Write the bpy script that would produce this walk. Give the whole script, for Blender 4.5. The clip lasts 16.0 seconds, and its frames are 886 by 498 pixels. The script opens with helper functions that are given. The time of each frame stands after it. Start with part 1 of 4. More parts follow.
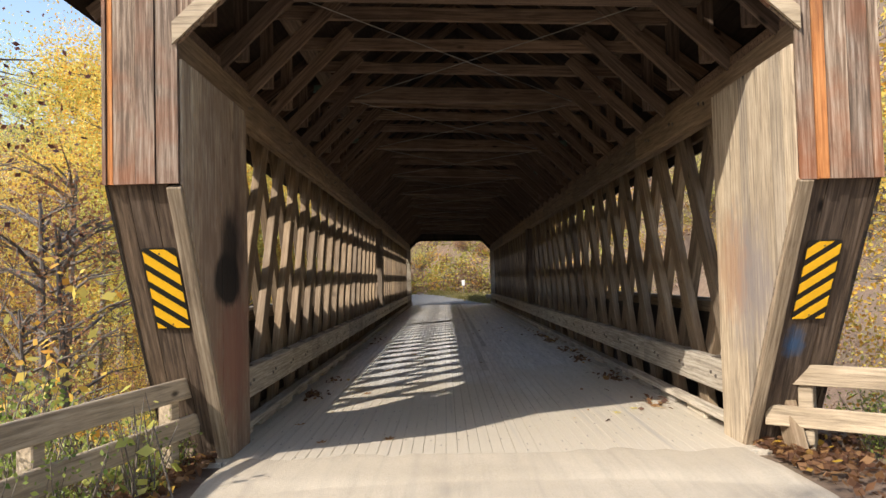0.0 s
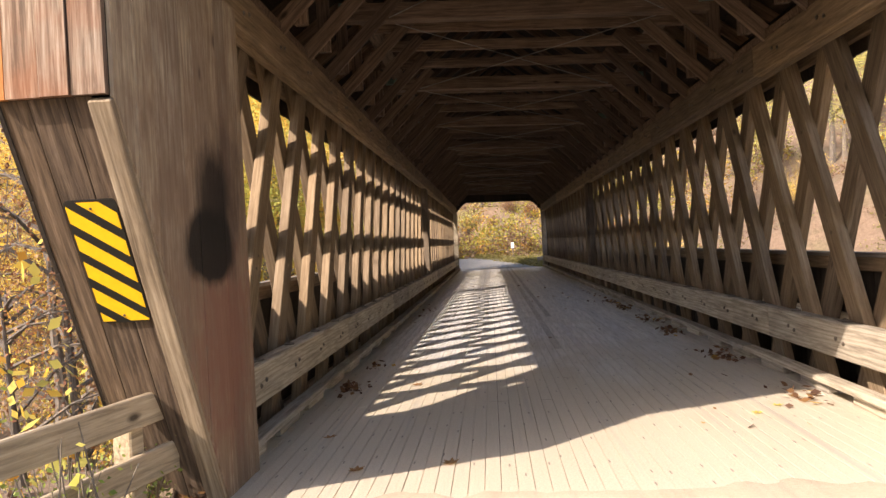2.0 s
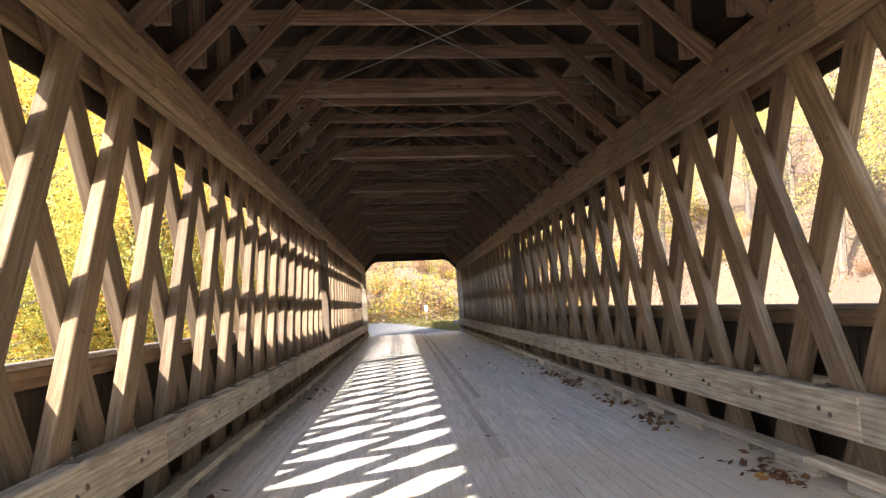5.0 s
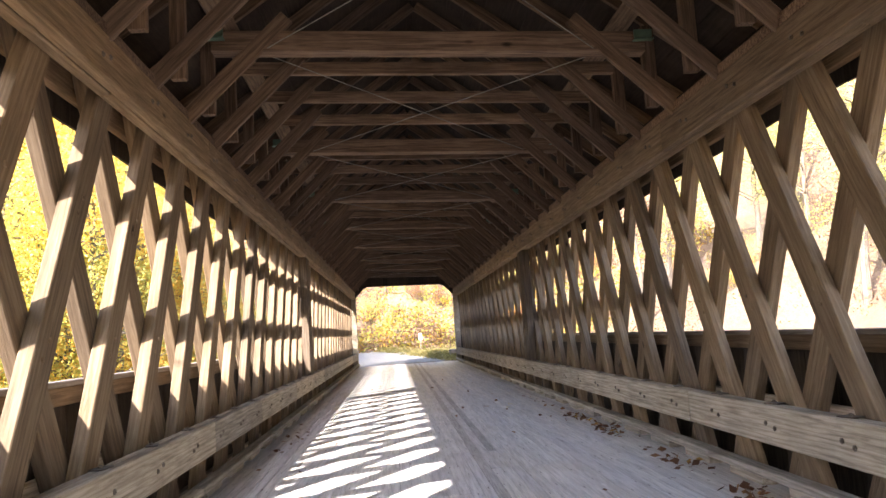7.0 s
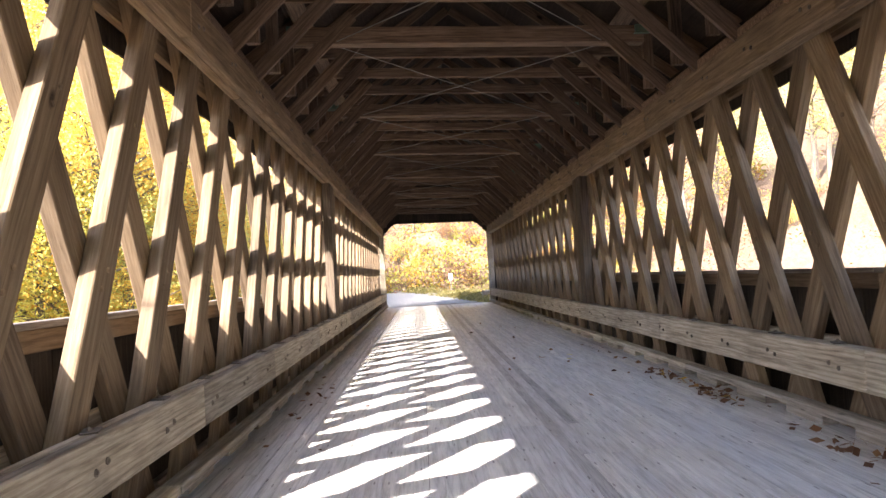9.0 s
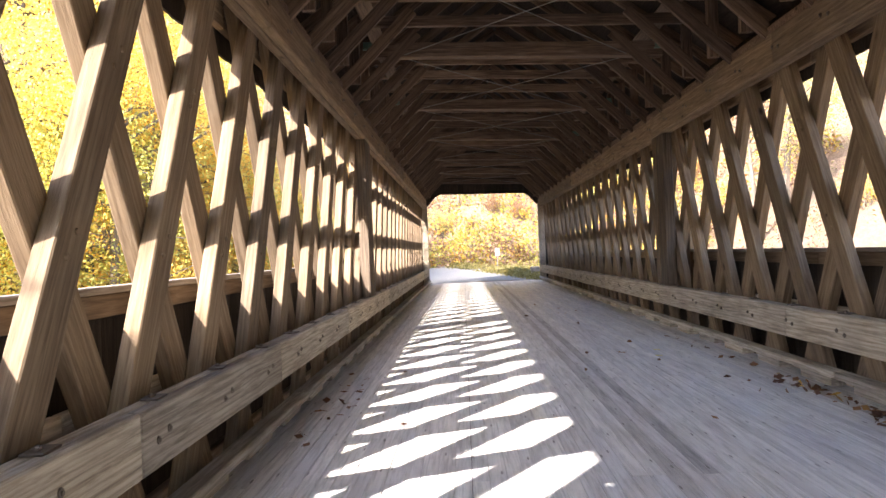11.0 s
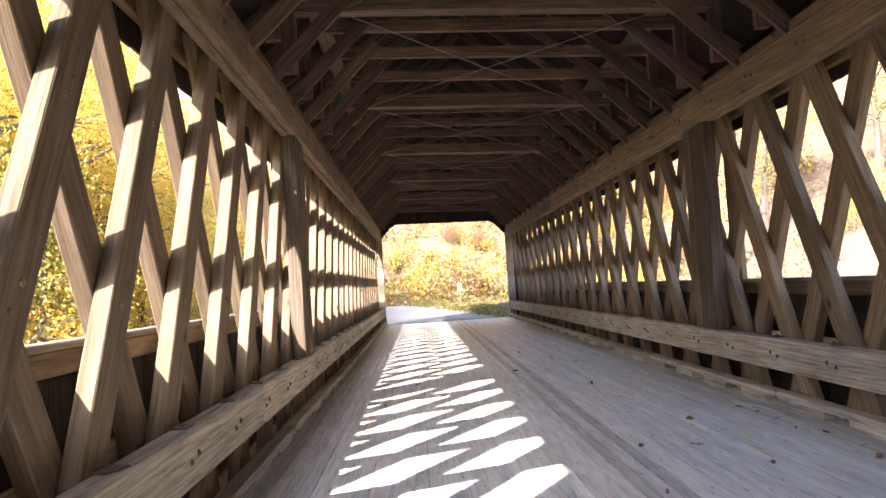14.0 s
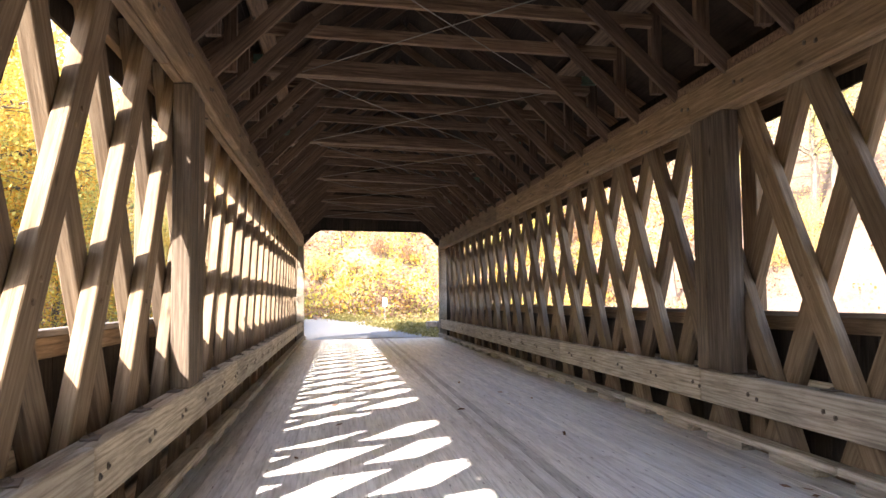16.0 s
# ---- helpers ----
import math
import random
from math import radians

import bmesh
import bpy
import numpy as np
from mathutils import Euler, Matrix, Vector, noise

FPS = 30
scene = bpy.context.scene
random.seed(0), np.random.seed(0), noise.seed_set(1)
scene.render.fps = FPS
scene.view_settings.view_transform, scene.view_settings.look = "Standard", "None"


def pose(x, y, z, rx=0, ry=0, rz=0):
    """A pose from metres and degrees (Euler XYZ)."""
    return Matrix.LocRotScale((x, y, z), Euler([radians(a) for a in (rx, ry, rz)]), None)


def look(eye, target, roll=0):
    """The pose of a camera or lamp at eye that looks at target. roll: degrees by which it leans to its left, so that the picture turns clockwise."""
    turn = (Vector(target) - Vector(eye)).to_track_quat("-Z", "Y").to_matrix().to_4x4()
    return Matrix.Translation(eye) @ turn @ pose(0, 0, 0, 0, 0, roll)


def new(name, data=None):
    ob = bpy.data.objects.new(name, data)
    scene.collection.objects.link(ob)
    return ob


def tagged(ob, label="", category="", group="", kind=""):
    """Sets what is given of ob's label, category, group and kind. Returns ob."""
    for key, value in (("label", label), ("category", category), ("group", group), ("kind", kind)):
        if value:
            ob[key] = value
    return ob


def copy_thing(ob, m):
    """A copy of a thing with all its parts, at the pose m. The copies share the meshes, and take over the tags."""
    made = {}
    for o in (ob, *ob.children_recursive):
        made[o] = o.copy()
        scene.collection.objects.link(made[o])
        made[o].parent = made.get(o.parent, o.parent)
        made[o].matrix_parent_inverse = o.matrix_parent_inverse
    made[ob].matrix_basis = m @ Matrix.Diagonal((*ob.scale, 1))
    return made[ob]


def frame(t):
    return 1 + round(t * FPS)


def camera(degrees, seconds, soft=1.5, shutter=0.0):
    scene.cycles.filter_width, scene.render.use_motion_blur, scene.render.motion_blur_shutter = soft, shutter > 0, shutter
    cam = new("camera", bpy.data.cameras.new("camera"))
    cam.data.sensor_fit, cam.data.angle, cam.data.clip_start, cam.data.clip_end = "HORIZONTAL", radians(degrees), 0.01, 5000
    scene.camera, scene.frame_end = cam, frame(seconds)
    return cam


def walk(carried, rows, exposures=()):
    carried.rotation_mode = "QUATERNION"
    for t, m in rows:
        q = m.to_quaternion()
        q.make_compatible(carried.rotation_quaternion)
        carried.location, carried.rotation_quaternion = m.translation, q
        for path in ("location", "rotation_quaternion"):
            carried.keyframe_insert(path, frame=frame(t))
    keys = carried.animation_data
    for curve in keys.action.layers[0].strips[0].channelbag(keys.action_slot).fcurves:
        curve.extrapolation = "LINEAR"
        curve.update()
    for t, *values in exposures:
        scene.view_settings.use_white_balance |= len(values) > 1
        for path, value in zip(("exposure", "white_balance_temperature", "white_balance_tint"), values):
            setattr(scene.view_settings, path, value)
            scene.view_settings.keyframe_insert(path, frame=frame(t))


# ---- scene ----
cam = camera(60.5, 16.0)
PATH = [
    (0, (-0.357, 0.625, 1.656), (-0.361, 2.623, 1.735), -1.4),
    (0.5, (-0.36, 1.193, 1.658), (-0.404, 3.192, 1.722), -1.4),
    (1, (-0.465, 1.764, 1.679), (-0.565, 3.761, 1.721), -1.6),
    (1.5, (-0.51, 2.377, 1.618), (-0.659, 4.371, 1.631), -2.4),
    (2, (-0.599, 2.977, 1.625), (-0.724, 4.973, 1.615), -3.1),
    (2.5, (-0.601, 3.614, 1.617), (-0.6, 5.614, 1.621), -3.2),
    (3, (-0.61, 4.29, 1.593), (-0.498, 6.287, 1.615), -3.2),
    (3.5, (-0.6, 4.937, 1.561), (-0.427, 6.929, 1.609), -3.3),
    (4, (-0.587, 5.588, 1.548), (-0.413, 7.578, 1.634), -3.5),
    (4.5, (-0.604, 6.169, 1.583), (-0.469, 8.16, 1.705), -3.7),
    (4.7, (-0.595, 6.409, 1.547), (-0.478, 8.401, 1.68), -3.7),
    (6.8, (-0.565, 9.246, 1.511), (-0.446, 11.231, 1.72), -3.4),
    (7, (-0.569, 9.483, 1.507), (-0.432, 11.467, 1.725), -3.7),
    (7.5, (-0.633, 10.11, 1.484), (-0.494, 12.096, 1.677), -3.4),
    (8, (-0.648, 10.705, 1.477), (-0.52, 12.696, 1.628), -3.0),
    (8.5, (-0.762, 11.372, 1.474), (-0.676, 13.367, 1.575), -3.0),
    (9, (-0.813, 11.945, 1.465), (-0.751, 13.943, 1.534), -3.2),
    (9.5, (-0.825, 12.546, 1.449), (-0.794, 14.545, 1.496), -3.1),
    (10, (-0.79, 13.14, 1.443), (-0.779, 15.14, 1.473), -3.2),
    (10.2, (-0.818, 13.368, 1.456), (-0.821, 15.368, 1.48), -2.8),
    (12.3, (-1.045, 16.075, 1.433), (-1.146, 18.073, 1.437), -3.1),
    (12.5, (-1.063, 16.333, 1.478), (-1.148, 18.331, 1.5), -3.2),
    (13, (-1.12, 16.937, 1.494), (-1.147, 18.936, 1.559), -3.3),
    (13.5, (-1.122, 17.528, 1.494), (-1.091, 19.526, 1.588), -3.6),
    (14, (-1.153, 18.142, 1.495), (-1.083, 20.138, 1.59), -3.7),
    (14.5, (-1.11, 18.748, 1.51), (-1.006, 20.743, 1.597), -3.5),
    (15, (-1.169, 19.357, 1.485), (-1.045, 21.351, 1.57), -2.9),
    (15.5, (-1.204, 19.945, 1.483), (-1.027, 21.934, 1.577), -1.9),
    (16, (-1.265, 20.569, 1.492), (-0.993, 22.546, 1.622), -0.7),
]
EXPOSURE = [(0.0, 1.08, 6900, 12), (1.5, 1.42, 7600, 19), (3.0, 1.98, 7800, 19), (4.5, 2.42, 7150, 16), (7.0, 3.03, 6950, 18), (12.0, 3.0, 6850, 18), (16.0, 3.18, 6950, 18)]
walk(cam, [(t, look(eye, target, roll)) for t, eye, target, roll in PATH], EXPOSURE)

# ---- world and sun ----
SUN_AZ = math.atan2(-1.0, -1.03)
SUN_EL = math.atan2(1.11, math.hypot(1.0, 1.03))
world = bpy.data.worlds.new("sky")
scene.world = world
world.use_nodes = True
wn = world.node_tree
sky = wn.nodes.new("ShaderNodeTexSky")
sky.sky_type = "NISHITA"
sky.sun_disc = False
sky.sun_elevation = SUN_EL
sky.sun_rotation = SUN_AZ
sky.air_density, sky.dust_density, sky.ozone_density = 1.0, 1.2, 1.0
back = wn.nodes["Background"]
back.inputs["Strength"].default_value = 0.15
wn.links.new(sky.outputs["Color"], back.inputs["Color"])
sun_data = bpy.data.lights.new("sun", "SUN")
sun_data.energy = 3.1
sun_data.angle = radians(0.6)
sun_data.color = (1.0, 0.95, 0.88)
sun_lamp = new("sun", sun_data)
sun_lamp.matrix_world = look((-30, -30.9, 33.3), (0, 0, 0))


# ---- materials ----
def graph(name):
    m = bpy.data.materials.new(name)
    m.use_nodes = True
    nt = m.node_tree
    return m, nt, nt.nodes["Principled BSDF"]


def ramp(nt, fac, stops):
    r = nt.nodes.new("ShaderNodeValToRGB")
    el = r.color_ramp.elements
    while len(el) < len(stops):
        el.new(0.5)
    for e, (p, c) in zip(el, stops):
        e.position, e.color = p, (*c, 1)
    nt.links.new(fac, r.inputs["Fac"])
    return r.outputs["Color"]


def noise_tex(nt, vec, scale, detail=4.0, rough=0.6, stretch=None, distort=0.0):
    if stretch:
        mp = nt.nodes.new("ShaderNodeMapping")
        mp.inputs["Scale"].default_value = stretch
        nt.links.new(vec, mp.inputs["Vector"])
        vec = mp.outputs["Vector"]
    n = nt.nodes.new("ShaderNodeTexNoise")
    n.inputs["Scale"].default_value = scale
    n.inputs["Detail"].default_value = detail
    n.inputs["Roughness"].default_value = rough
    n.inputs["Distortion"].default_value = distort
    nt.links.new(vec, n.inputs["Vector"])
    return n.outputs["Fac"]


def mix(nt, a, b, fac, mode="MIX"):
    n = nt.nodes.new("ShaderNodeMix")
    n.data_type, n.blend_type = "RGBA", mode
    for key, v in ((0, fac), (6, a), (7, b)):
        if isinstance(v, (int, float)):
            n.inputs[key].default_value = v
        elif isinstance(v, tuple):
            n.inputs[key].default_value = (*v, 1)
        else:
            nt.links.new(v, n.inputs[key])
    return n.outputs[2]


def bump(nt, bsdf, height, strength=0.3, dist=0.01):
    b = nt.nodes.new("ShaderNodeBump")
    b.inputs["Strength"].default_value = strength
    b.inputs["Distance"].default_value = dist
    nt.links.new(height, b.inputs["Height"])
    nt.links.new(b.outputs["Normal"], bsdf.inputs["Normal"])


def wood(name, dark, mid, light, axis=1, stain=(0.10, 0.075, 0.055), stain_amount=0.35, rough=0.85, knots=True, rings_amount=0.42, shine=0.25, tilt=0.0, spread=0.25):
    """Sawn, weathered timber with its grain along one local axis of the mesh."""
    m, nt, bsdf = graph(name)
    tc = nt.nodes.new("ShaderNodeTexCoord")
    info = nt.nodes.new("ShaderNodeObjectInfo")
    vec = nt.nodes.new("ShaderNodeVectorMath")
    vec.operation = "MULTIPLY_ADD"
    vec.inputs[1].default_value = (1, 1, 1)
    shift = nt.nodes.new("ShaderNodeCombineXYZ")
    sc = nt.nodes.new("ShaderNodeMath")
    sc.operation = "MULTIPLY"
    sc.inputs[1].default_value = 37.0
    nt.links.new(info.outputs["Random"], sc.inputs[0])
    for k in range(3):
        nt.links.new(sc.outputs[0], shift.inputs[k])
    turn = nt.nodes.new("ShaderNodeMapping")
    turn.inputs["Rotation"].default_value = (tilt, 0, 0)
    nt.links.new(tc.outputs["Object"], turn.inputs["Vector"])
    nt.links.new(turn.outputs[0], vec.inputs[0])
    nt.links.new(shift.outputs[0], vec.inputs[2])
    v = vec.outputs[0]
    st = [1.0, 1.0, 1.0]
    st[axis] = 0.05
    grain = noise_tex(nt, v, 34.0, 6.0, 0.7, tuple(st), 0.4)
    st2 = [1.0, 1.0, 1.0]
    st2[axis] = 0.16
    broad = noise_tex(nt, v, 5.0, 3.0, 0.6, tuple(st2), 1.2)
    blot = noise_tex(nt, v, 1.3, 4.0, 0.6)
    col = ramp(nt, grain, [(0.30, tuple(c * 0.62 for c in dark)), (0.40, dark), (0.52, mid), (0.70, light)])
    rings = nt.nodes.new("ShaderNodeTexWave")
    rings.wave_type, rings.bands_direction = "BANDS", "XYZ"[(axis + 1) % 3]
    rings.inputs["Scale"].default_value = 7.0
    rings.inputs["Distortion"].default_value = 9.0
    rings.inputs["Detail"].default_value = 3.0
    rings.inputs["Detail Scale"].default_value = 0.9
    mr = nt.nodes.new("ShaderNodeMapping")
    st4 = [1.0, 1.0, 1.0]
    st4[axis] = 0.10
    mr.inputs["Scale"].default_value = st4
    nt.links.new(v, mr.inputs["Vector"])
    nt.links.new(mr.outputs[0], rings.inputs["Vector"])
    rf = ramp(nt, rings.outputs["Fac"], [(0.0, (0.42, 0.38, 0.35)), (0.28, (0.92, 0.92, 0.92)), (1.0, (1.12, 1.12, 1.12))])
    col = mix(nt, col, rf, rings_amount, "MULTIPLY")
    warm = ramp(nt, broad, [(0.3, tuple(c * 0.72 for c in mid)), (0.7, tuple(min(1, c * 1.25) for c in mid))])
    col = mix(nt, col, warm, 0.32)
    if knots:
        vo = nt.nodes.new("ShaderNodeTexVoronoi")
        vo.inputs["Scale"].default_value = 1.6
        mp = nt.nodes.new("ShaderNodeMapping")
        st3 = [1.6, 1.6, 1.6]
        st3[axis] = 0.7
        mp.inputs["Scale"].default_value = st3
        nt.links.new(v, mp.inputs["Vector"])
        nt.links.new(mp.outputs[0], vo.inputs["Vector"])
        kf = ramp(nt, vo.outputs["Distance"], [(0.035, (1, 1, 1)), (0.09, (0, 0, 0))])
        col = mix(nt, col, tuple(c * 0.35 for c in dark), kf)
    sf = ramp(nt, blot, [(0.45, (0, 0, 0)), (0.75, (1, 1, 1))])
    sf2 = nt.nodes.new("ShaderNodeMath")
    sf2.operation = "MULTIPLY"
    sf2.inputs[1].default_value = stain_amount
    nt.links.new(sf, sf2.inputs[0])
    col = mix(nt, col, stain, sf2.outputs[0])
    tone = ramp(nt, info.outputs["Random"], [(0.0, (1 - spread, 1 - spread, 1.02 - spread)), (0.5, (1, 0.98, 0.95)), (1.0, (1 + 0.9 * spread, 1 + 0.7 * spread, 1 + 0.35 * spread))])
    col = mix(nt, col, tone, 1.0, "MULTIPLY")
    nt.links.new(col, bsdf.inputs["Base Color"])
    bsdf.inputs["Roughness"].default_value = rough
    bsdf.inputs["Specular IOR Level"].default_value = shine
    bump(nt, bsdf, grain, 0.6, 0.010)
    return m


def sanded(m, amount=0.85):
    """Tracked-in pale sand over the first metres of deck, thinning in drifts, and dark scuffs along the wheel tracks."""
    nt = m.node_tree
    bsdf = nt.nodes["Principled BSDF"]
    old = bsdf.inputs["Base Color"].links[0].from_socket
    geo = nt.nodes.new("ShaderNodeNewGeometry")
    sep = nt.nodes.new("ShaderNodeSeparateXYZ")
    nt.links.new(geo.outputs["Position"], sep.inputs[0])
    drift = noise_tex(nt, geo.outputs["Position"], 0.9, 5.0, 0.65, (1.0, 0.35, 1.0))
    fine = noise_tex(nt, geo.outputs["Position"], 70.0, 3.0, 0.7)
    mr = nt.nodes.new("ShaderNodeMapRange")
    mr.inputs["From Min"].default_value, mr.inputs["From Max"].default_value = 9.5, 17.0
    mr.inputs["To Min"].default_value, mr.inputs["To Max"].default_value = 0.62, 0.0
    nt.links.new(sep.outputs["Y"], mr.inputs["Value"])
    ad = nt.nodes.new("ShaderNodeMath")
    ad.operation = "ADD"
    nt.links.new(drift, ad.inputs[0])
    nt.links.new(mr.outputs[0], ad.inputs[1])
    f = ramp(nt, ad.outputs[0], [(0.55, (0, 0, 0)), (0.95, (amount,) * 3)])
    sand = ramp(nt, fine, [(0.3, (0.40, 0.35, 0.27)), (0.7, (0.60, 0.54, 0.44))])
    col = mix(nt, old, sand, f)
    scuff = noise_tex(nt, geo.outputs["Position"], 2.2, 5.0, 0.6, (3.2, 0.07, 1.0), 0.2)
    sf = ramp(nt, scuff, [(0.60, (0, 0, 0)), (0.76, (0.6,) * 3)])
    col = mix(nt, col, (0.24, 0.24, 0.245), sf)
    # nail heads, two across each plank now and then
    mp = nt.nodes.new("ShaderNodeMapping")
    mp.inputs["Scale"].default_value = (6.0, 1.1, 1.0)
    nt.links.new(geo.outputs["Position"], mp.inputs["Vector"])
    vo = nt.nodes.new("ShaderNodeTexVoronoi")
    vo.voronoi_dimensions = "2D"
    vo.inputs["Scale"].default_value = 1.0
    vo.inputs["Randomness"].default_value = 0.8
    nt.links.new(mp.outputs[0], vo.inputs["Vector"])
    nf = ramp(nt, vo.outputs["Distance"], [(0.03, (0.7,) * 3), (0.055, (0, 0, 0))])
    col = mix(nt, col, (0.07, 0.06, 0.055), nf)
    nt.links.new(col, bsdf.inputs["Base Color"])


def stain_shade(m, centre, radii, colour, strength, seed, edge=0.98, wobble=0.9):
    """One ragged patch round a place on the boards: a stain, or shade put into the colour."""
    nt = m.node_tree
    bsdf = nt.nodes["Principled BSDF"]
    old = bsdf.inputs["Base Color"].links[0].from_socket
    geo = nt.nodes.new("ShaderNodeNewGeometry")
    mp = nt.nodes.new("ShaderNodeMapping")
    mp.inputs["Location"].default_value = tuple(-c / r for c, r in zip(centre, radii))
    mp.inputs["Scale"].default_value = tuple(1 / r for r in radii)
    nt.links.new(geo.outputs["Position"], mp.inputs["Vector"])
    ln = nt.nodes.new("ShaderNodeVectorMath")
    ln.operation = "LENGTH"
    nt.links.new(mp.outputs[0], ln.inputs[0])
    n = noise_tex(nt, geo.outputs["Position"], 4.0 + seed, 5.0, 0.65, (1, 1, 0.45))
    ad = nt.nodes.new("ShaderNodeMath")
    ad.operation = "MULTIPLY_ADD"
    ad.inputs[1].default_value = wobble
    nt.links.new(n, ad.inputs[0])
    nt.links.new(ln.outputs["Value"], ad.inputs[2])
    f = ramp(nt, ad.outputs[0], [(0.0, (strength,) * 3), (0.62, (strength,) * 3), (edge, (0, 0, 0))])
    nt.links.new(mix(nt, old, colour, f), bsdf.inputs["Base Color"])


def plain(name, color, rough=0.6, metal=0.0, vary=0.15, scale=20.0):
    m, nt, bsdf = graph(name)
    tc = nt.nodes.new("ShaderNodeTexCoord")
    n = noise_tex(nt, tc.outputs["Object"], scale)
    col = ramp(nt, n, [(0.3, tuple(c * (1 - vary) for c in color)), (0.7, tuple(min(1.0, c * (1 + vary)) for c in color))])
    nt.links.new(col, bsdf.inputs["Base Color"])
    bsdf.inputs["Roughness"].default_value = rough
    bsdf.inputs["Metallic"].default_value = metal
    bump(nt, bsdf, n, 0.1, 0.003)
    return m


def leafy(name, stops):
    """Thin leaves: each leaf takes its own colour from the range, and lets light through."""
    m, nt, bsdf = graph(name)
    geo = nt.nodes.new("ShaderNodeNewGeometry")
    col = ramp(nt, geo.outputs["Random Per Island"], stops)
    nt.links.new(col, bsdf.inputs["Base Color"])
    bsdf.inputs["Roughness"].default_value = 0.55
    tr = nt.nodes.new("ShaderNodeBsdfTranslucent")
    nt.links.new(col, tr.inputs["Color"])
    ms = nt.nodes.new("ShaderNodeMixShader")
    ms.inputs[0].default_value = 0.5
    out = nt.nodes["Material Output"]
    nt.links.new(bsdf.outputs[0], ms.inputs[1])
    nt.links.new(tr.outputs[0], ms.inputs[2])
    nt.links.new(ms.outputs[0], out.inputs["Surface"])
    return m


TRUSS = wood("truss_timber", (0.125, 0.09, 0.058), (0.22, 0.166, 0.112), (0.33, 0.268, 0.195), axis=2, rings_amount=0.22, stain=(0.115, 0.08, 0.055))
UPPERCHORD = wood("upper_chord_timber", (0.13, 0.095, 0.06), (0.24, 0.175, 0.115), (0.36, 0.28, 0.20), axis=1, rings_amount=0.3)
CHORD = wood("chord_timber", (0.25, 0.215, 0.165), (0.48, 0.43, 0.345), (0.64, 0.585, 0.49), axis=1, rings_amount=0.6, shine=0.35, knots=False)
GREYCHORD = wood("grey_chord_timber", (0.14, 0.128, 0.115), (0.26, 0.245, 0.225), (0.38, 0.365, 0.34), axis=1, rings_amount=0.6)
CURBWOOD = wood("curb_timber", (0.22, 0.20, 0.165), (0.43, 0.395, 0.335), (0.60, 0.56, 0.49), axis=1, rings_amount=0.5, shine=0.35)
POSTWOOD = wood("post_timber", (0.07, 0.055, 0.042), (0.15, 0.12, 0.092), (0.25, 0.21, 0.165), axis=2)
ROOFWOOD = wood("roof_timber", (0.075, 0.050, 0.037), (0.185, 0.128, 0.094), (0.32, 0.24, 0.185), axis=0, rings_amount=0.3, stain=(0.05, 0.034, 0.026), stain_amount=0.5)
RAFTWOOD = wood("rafter_timber", (0.06, 0.041, 0.030), (0.15, 0.103, 0.076), (0.25, 0.186, 0.142), axis=2, rings_amount=0.3)
PURLINWOOD = wood("purlin_timber", (0.07, 0.048, 0.035), (0.16, 0.115, 0.085), (0.26, 0.20, 0.15), axis=1, rings_amount=0.3)
# Near black: the deep shade between the rafters is put into this colour.
SHADEDROOF = wood("roof_boards", (0.009, 0.006, 0.005), (0.02, 0.013, 0.010), (0.04, 0.027, 0.021), axis=1, knots=False)
# Near black: the shade behind the lattice is put into the board colour.
SHADEDSIDING = wood("shaded_siding_boards", (0.013, 0.010, 0.008), (0.03, 0.024, 0.019), (0.065, 0.052, 0.042), axis=2)
PORTAL = wood("portal_boards", (0.045, 0.032, 0.024), (0.22, 0.165, 0.125), (0.46, 0.40, 0.33), axis=2, stain=(0.27, 0.095, 0.04), stain_amount=0.75, rings_amount=0.75)
CHEEK = wood("cheek_boards", (0.03, 0.022, 0.016), (0.115, 0.082, 0.058), (0.24, 0.185, 0.14), axis=2, stain=(0.04, 0.03, 0.025), stain_amount=0.4, tilt=-0.49)
JAMBWOOD = wood("jamb_timber", (0.10, 0.075, 0.052), (0.25, 0.20, 0.145), (0.42, 0.355, 0.27), axis=2, rings_amount=0.5)
REDCEDAR = wood("bare_cedar_strip", (0.28, 0.10, 0.035), (0.48, 0.20, 0.07), (0.60, 0.32, 0.14), axis=2)
WINGWOOD = wood("wing_boards", (0.17, 0.135, 0.10), (0.40, 0.335, 0.25), (0.60, 0.525, 0.41), axis=2, stain=(0.20, 0.165, 0.125), stain_amount=0.5)
DECKWOOD = wood("deck_planks", (0.40, 0.41, 0.415), (0.64, 0.65, 0.655), (0.79, 0.80, 0.80), axis=1, stain=(0.60, 0.59, 0.57), stain_amount=0.4, rough=0.5, knots=False, rings_amount=0.3, shine=0.6, spread=0.10)
DECKWORN = wood("worn_deck_planks", (0.26, 0.265, 0.27), (0.46, 0.465, 0.47), (0.62, 0.62, 0.62), axis=1, stain=(0.25, 0.24, 0.23), stain_amount=0.4, rough=0.55, knots=False, rings_amount=0.4, shine=0.4, spread=0.12)
# Red-brown over the whole left wing, its shade put into the colour too.
stain_shade(WINGWOOD, (-2.45, 8.26, 1.25), (1.2, 5.0, 7.0), (0.17, 0.105, 0.072), 0.72, 3)
stain_shade(WINGWOOD, (-2.45, 8.10, 1.0), (1.2, 1.5, 1.7), (0.20, 0.075, 0.055), 0.6, 7)
stain_shade(WINGWOOD, (-2.45, 8.22, 2.05), (1.2, 0.9, 1.1), (0.05, 0.032, 0.026), 0.7, 2)
stain_shade(WINGWOOD, (-2.45, 7.90, 1.70), (2.0, 0.78, 0.46), (0.010, 0.009, 0.008), 0.95, 1, 0.78, 0.3)
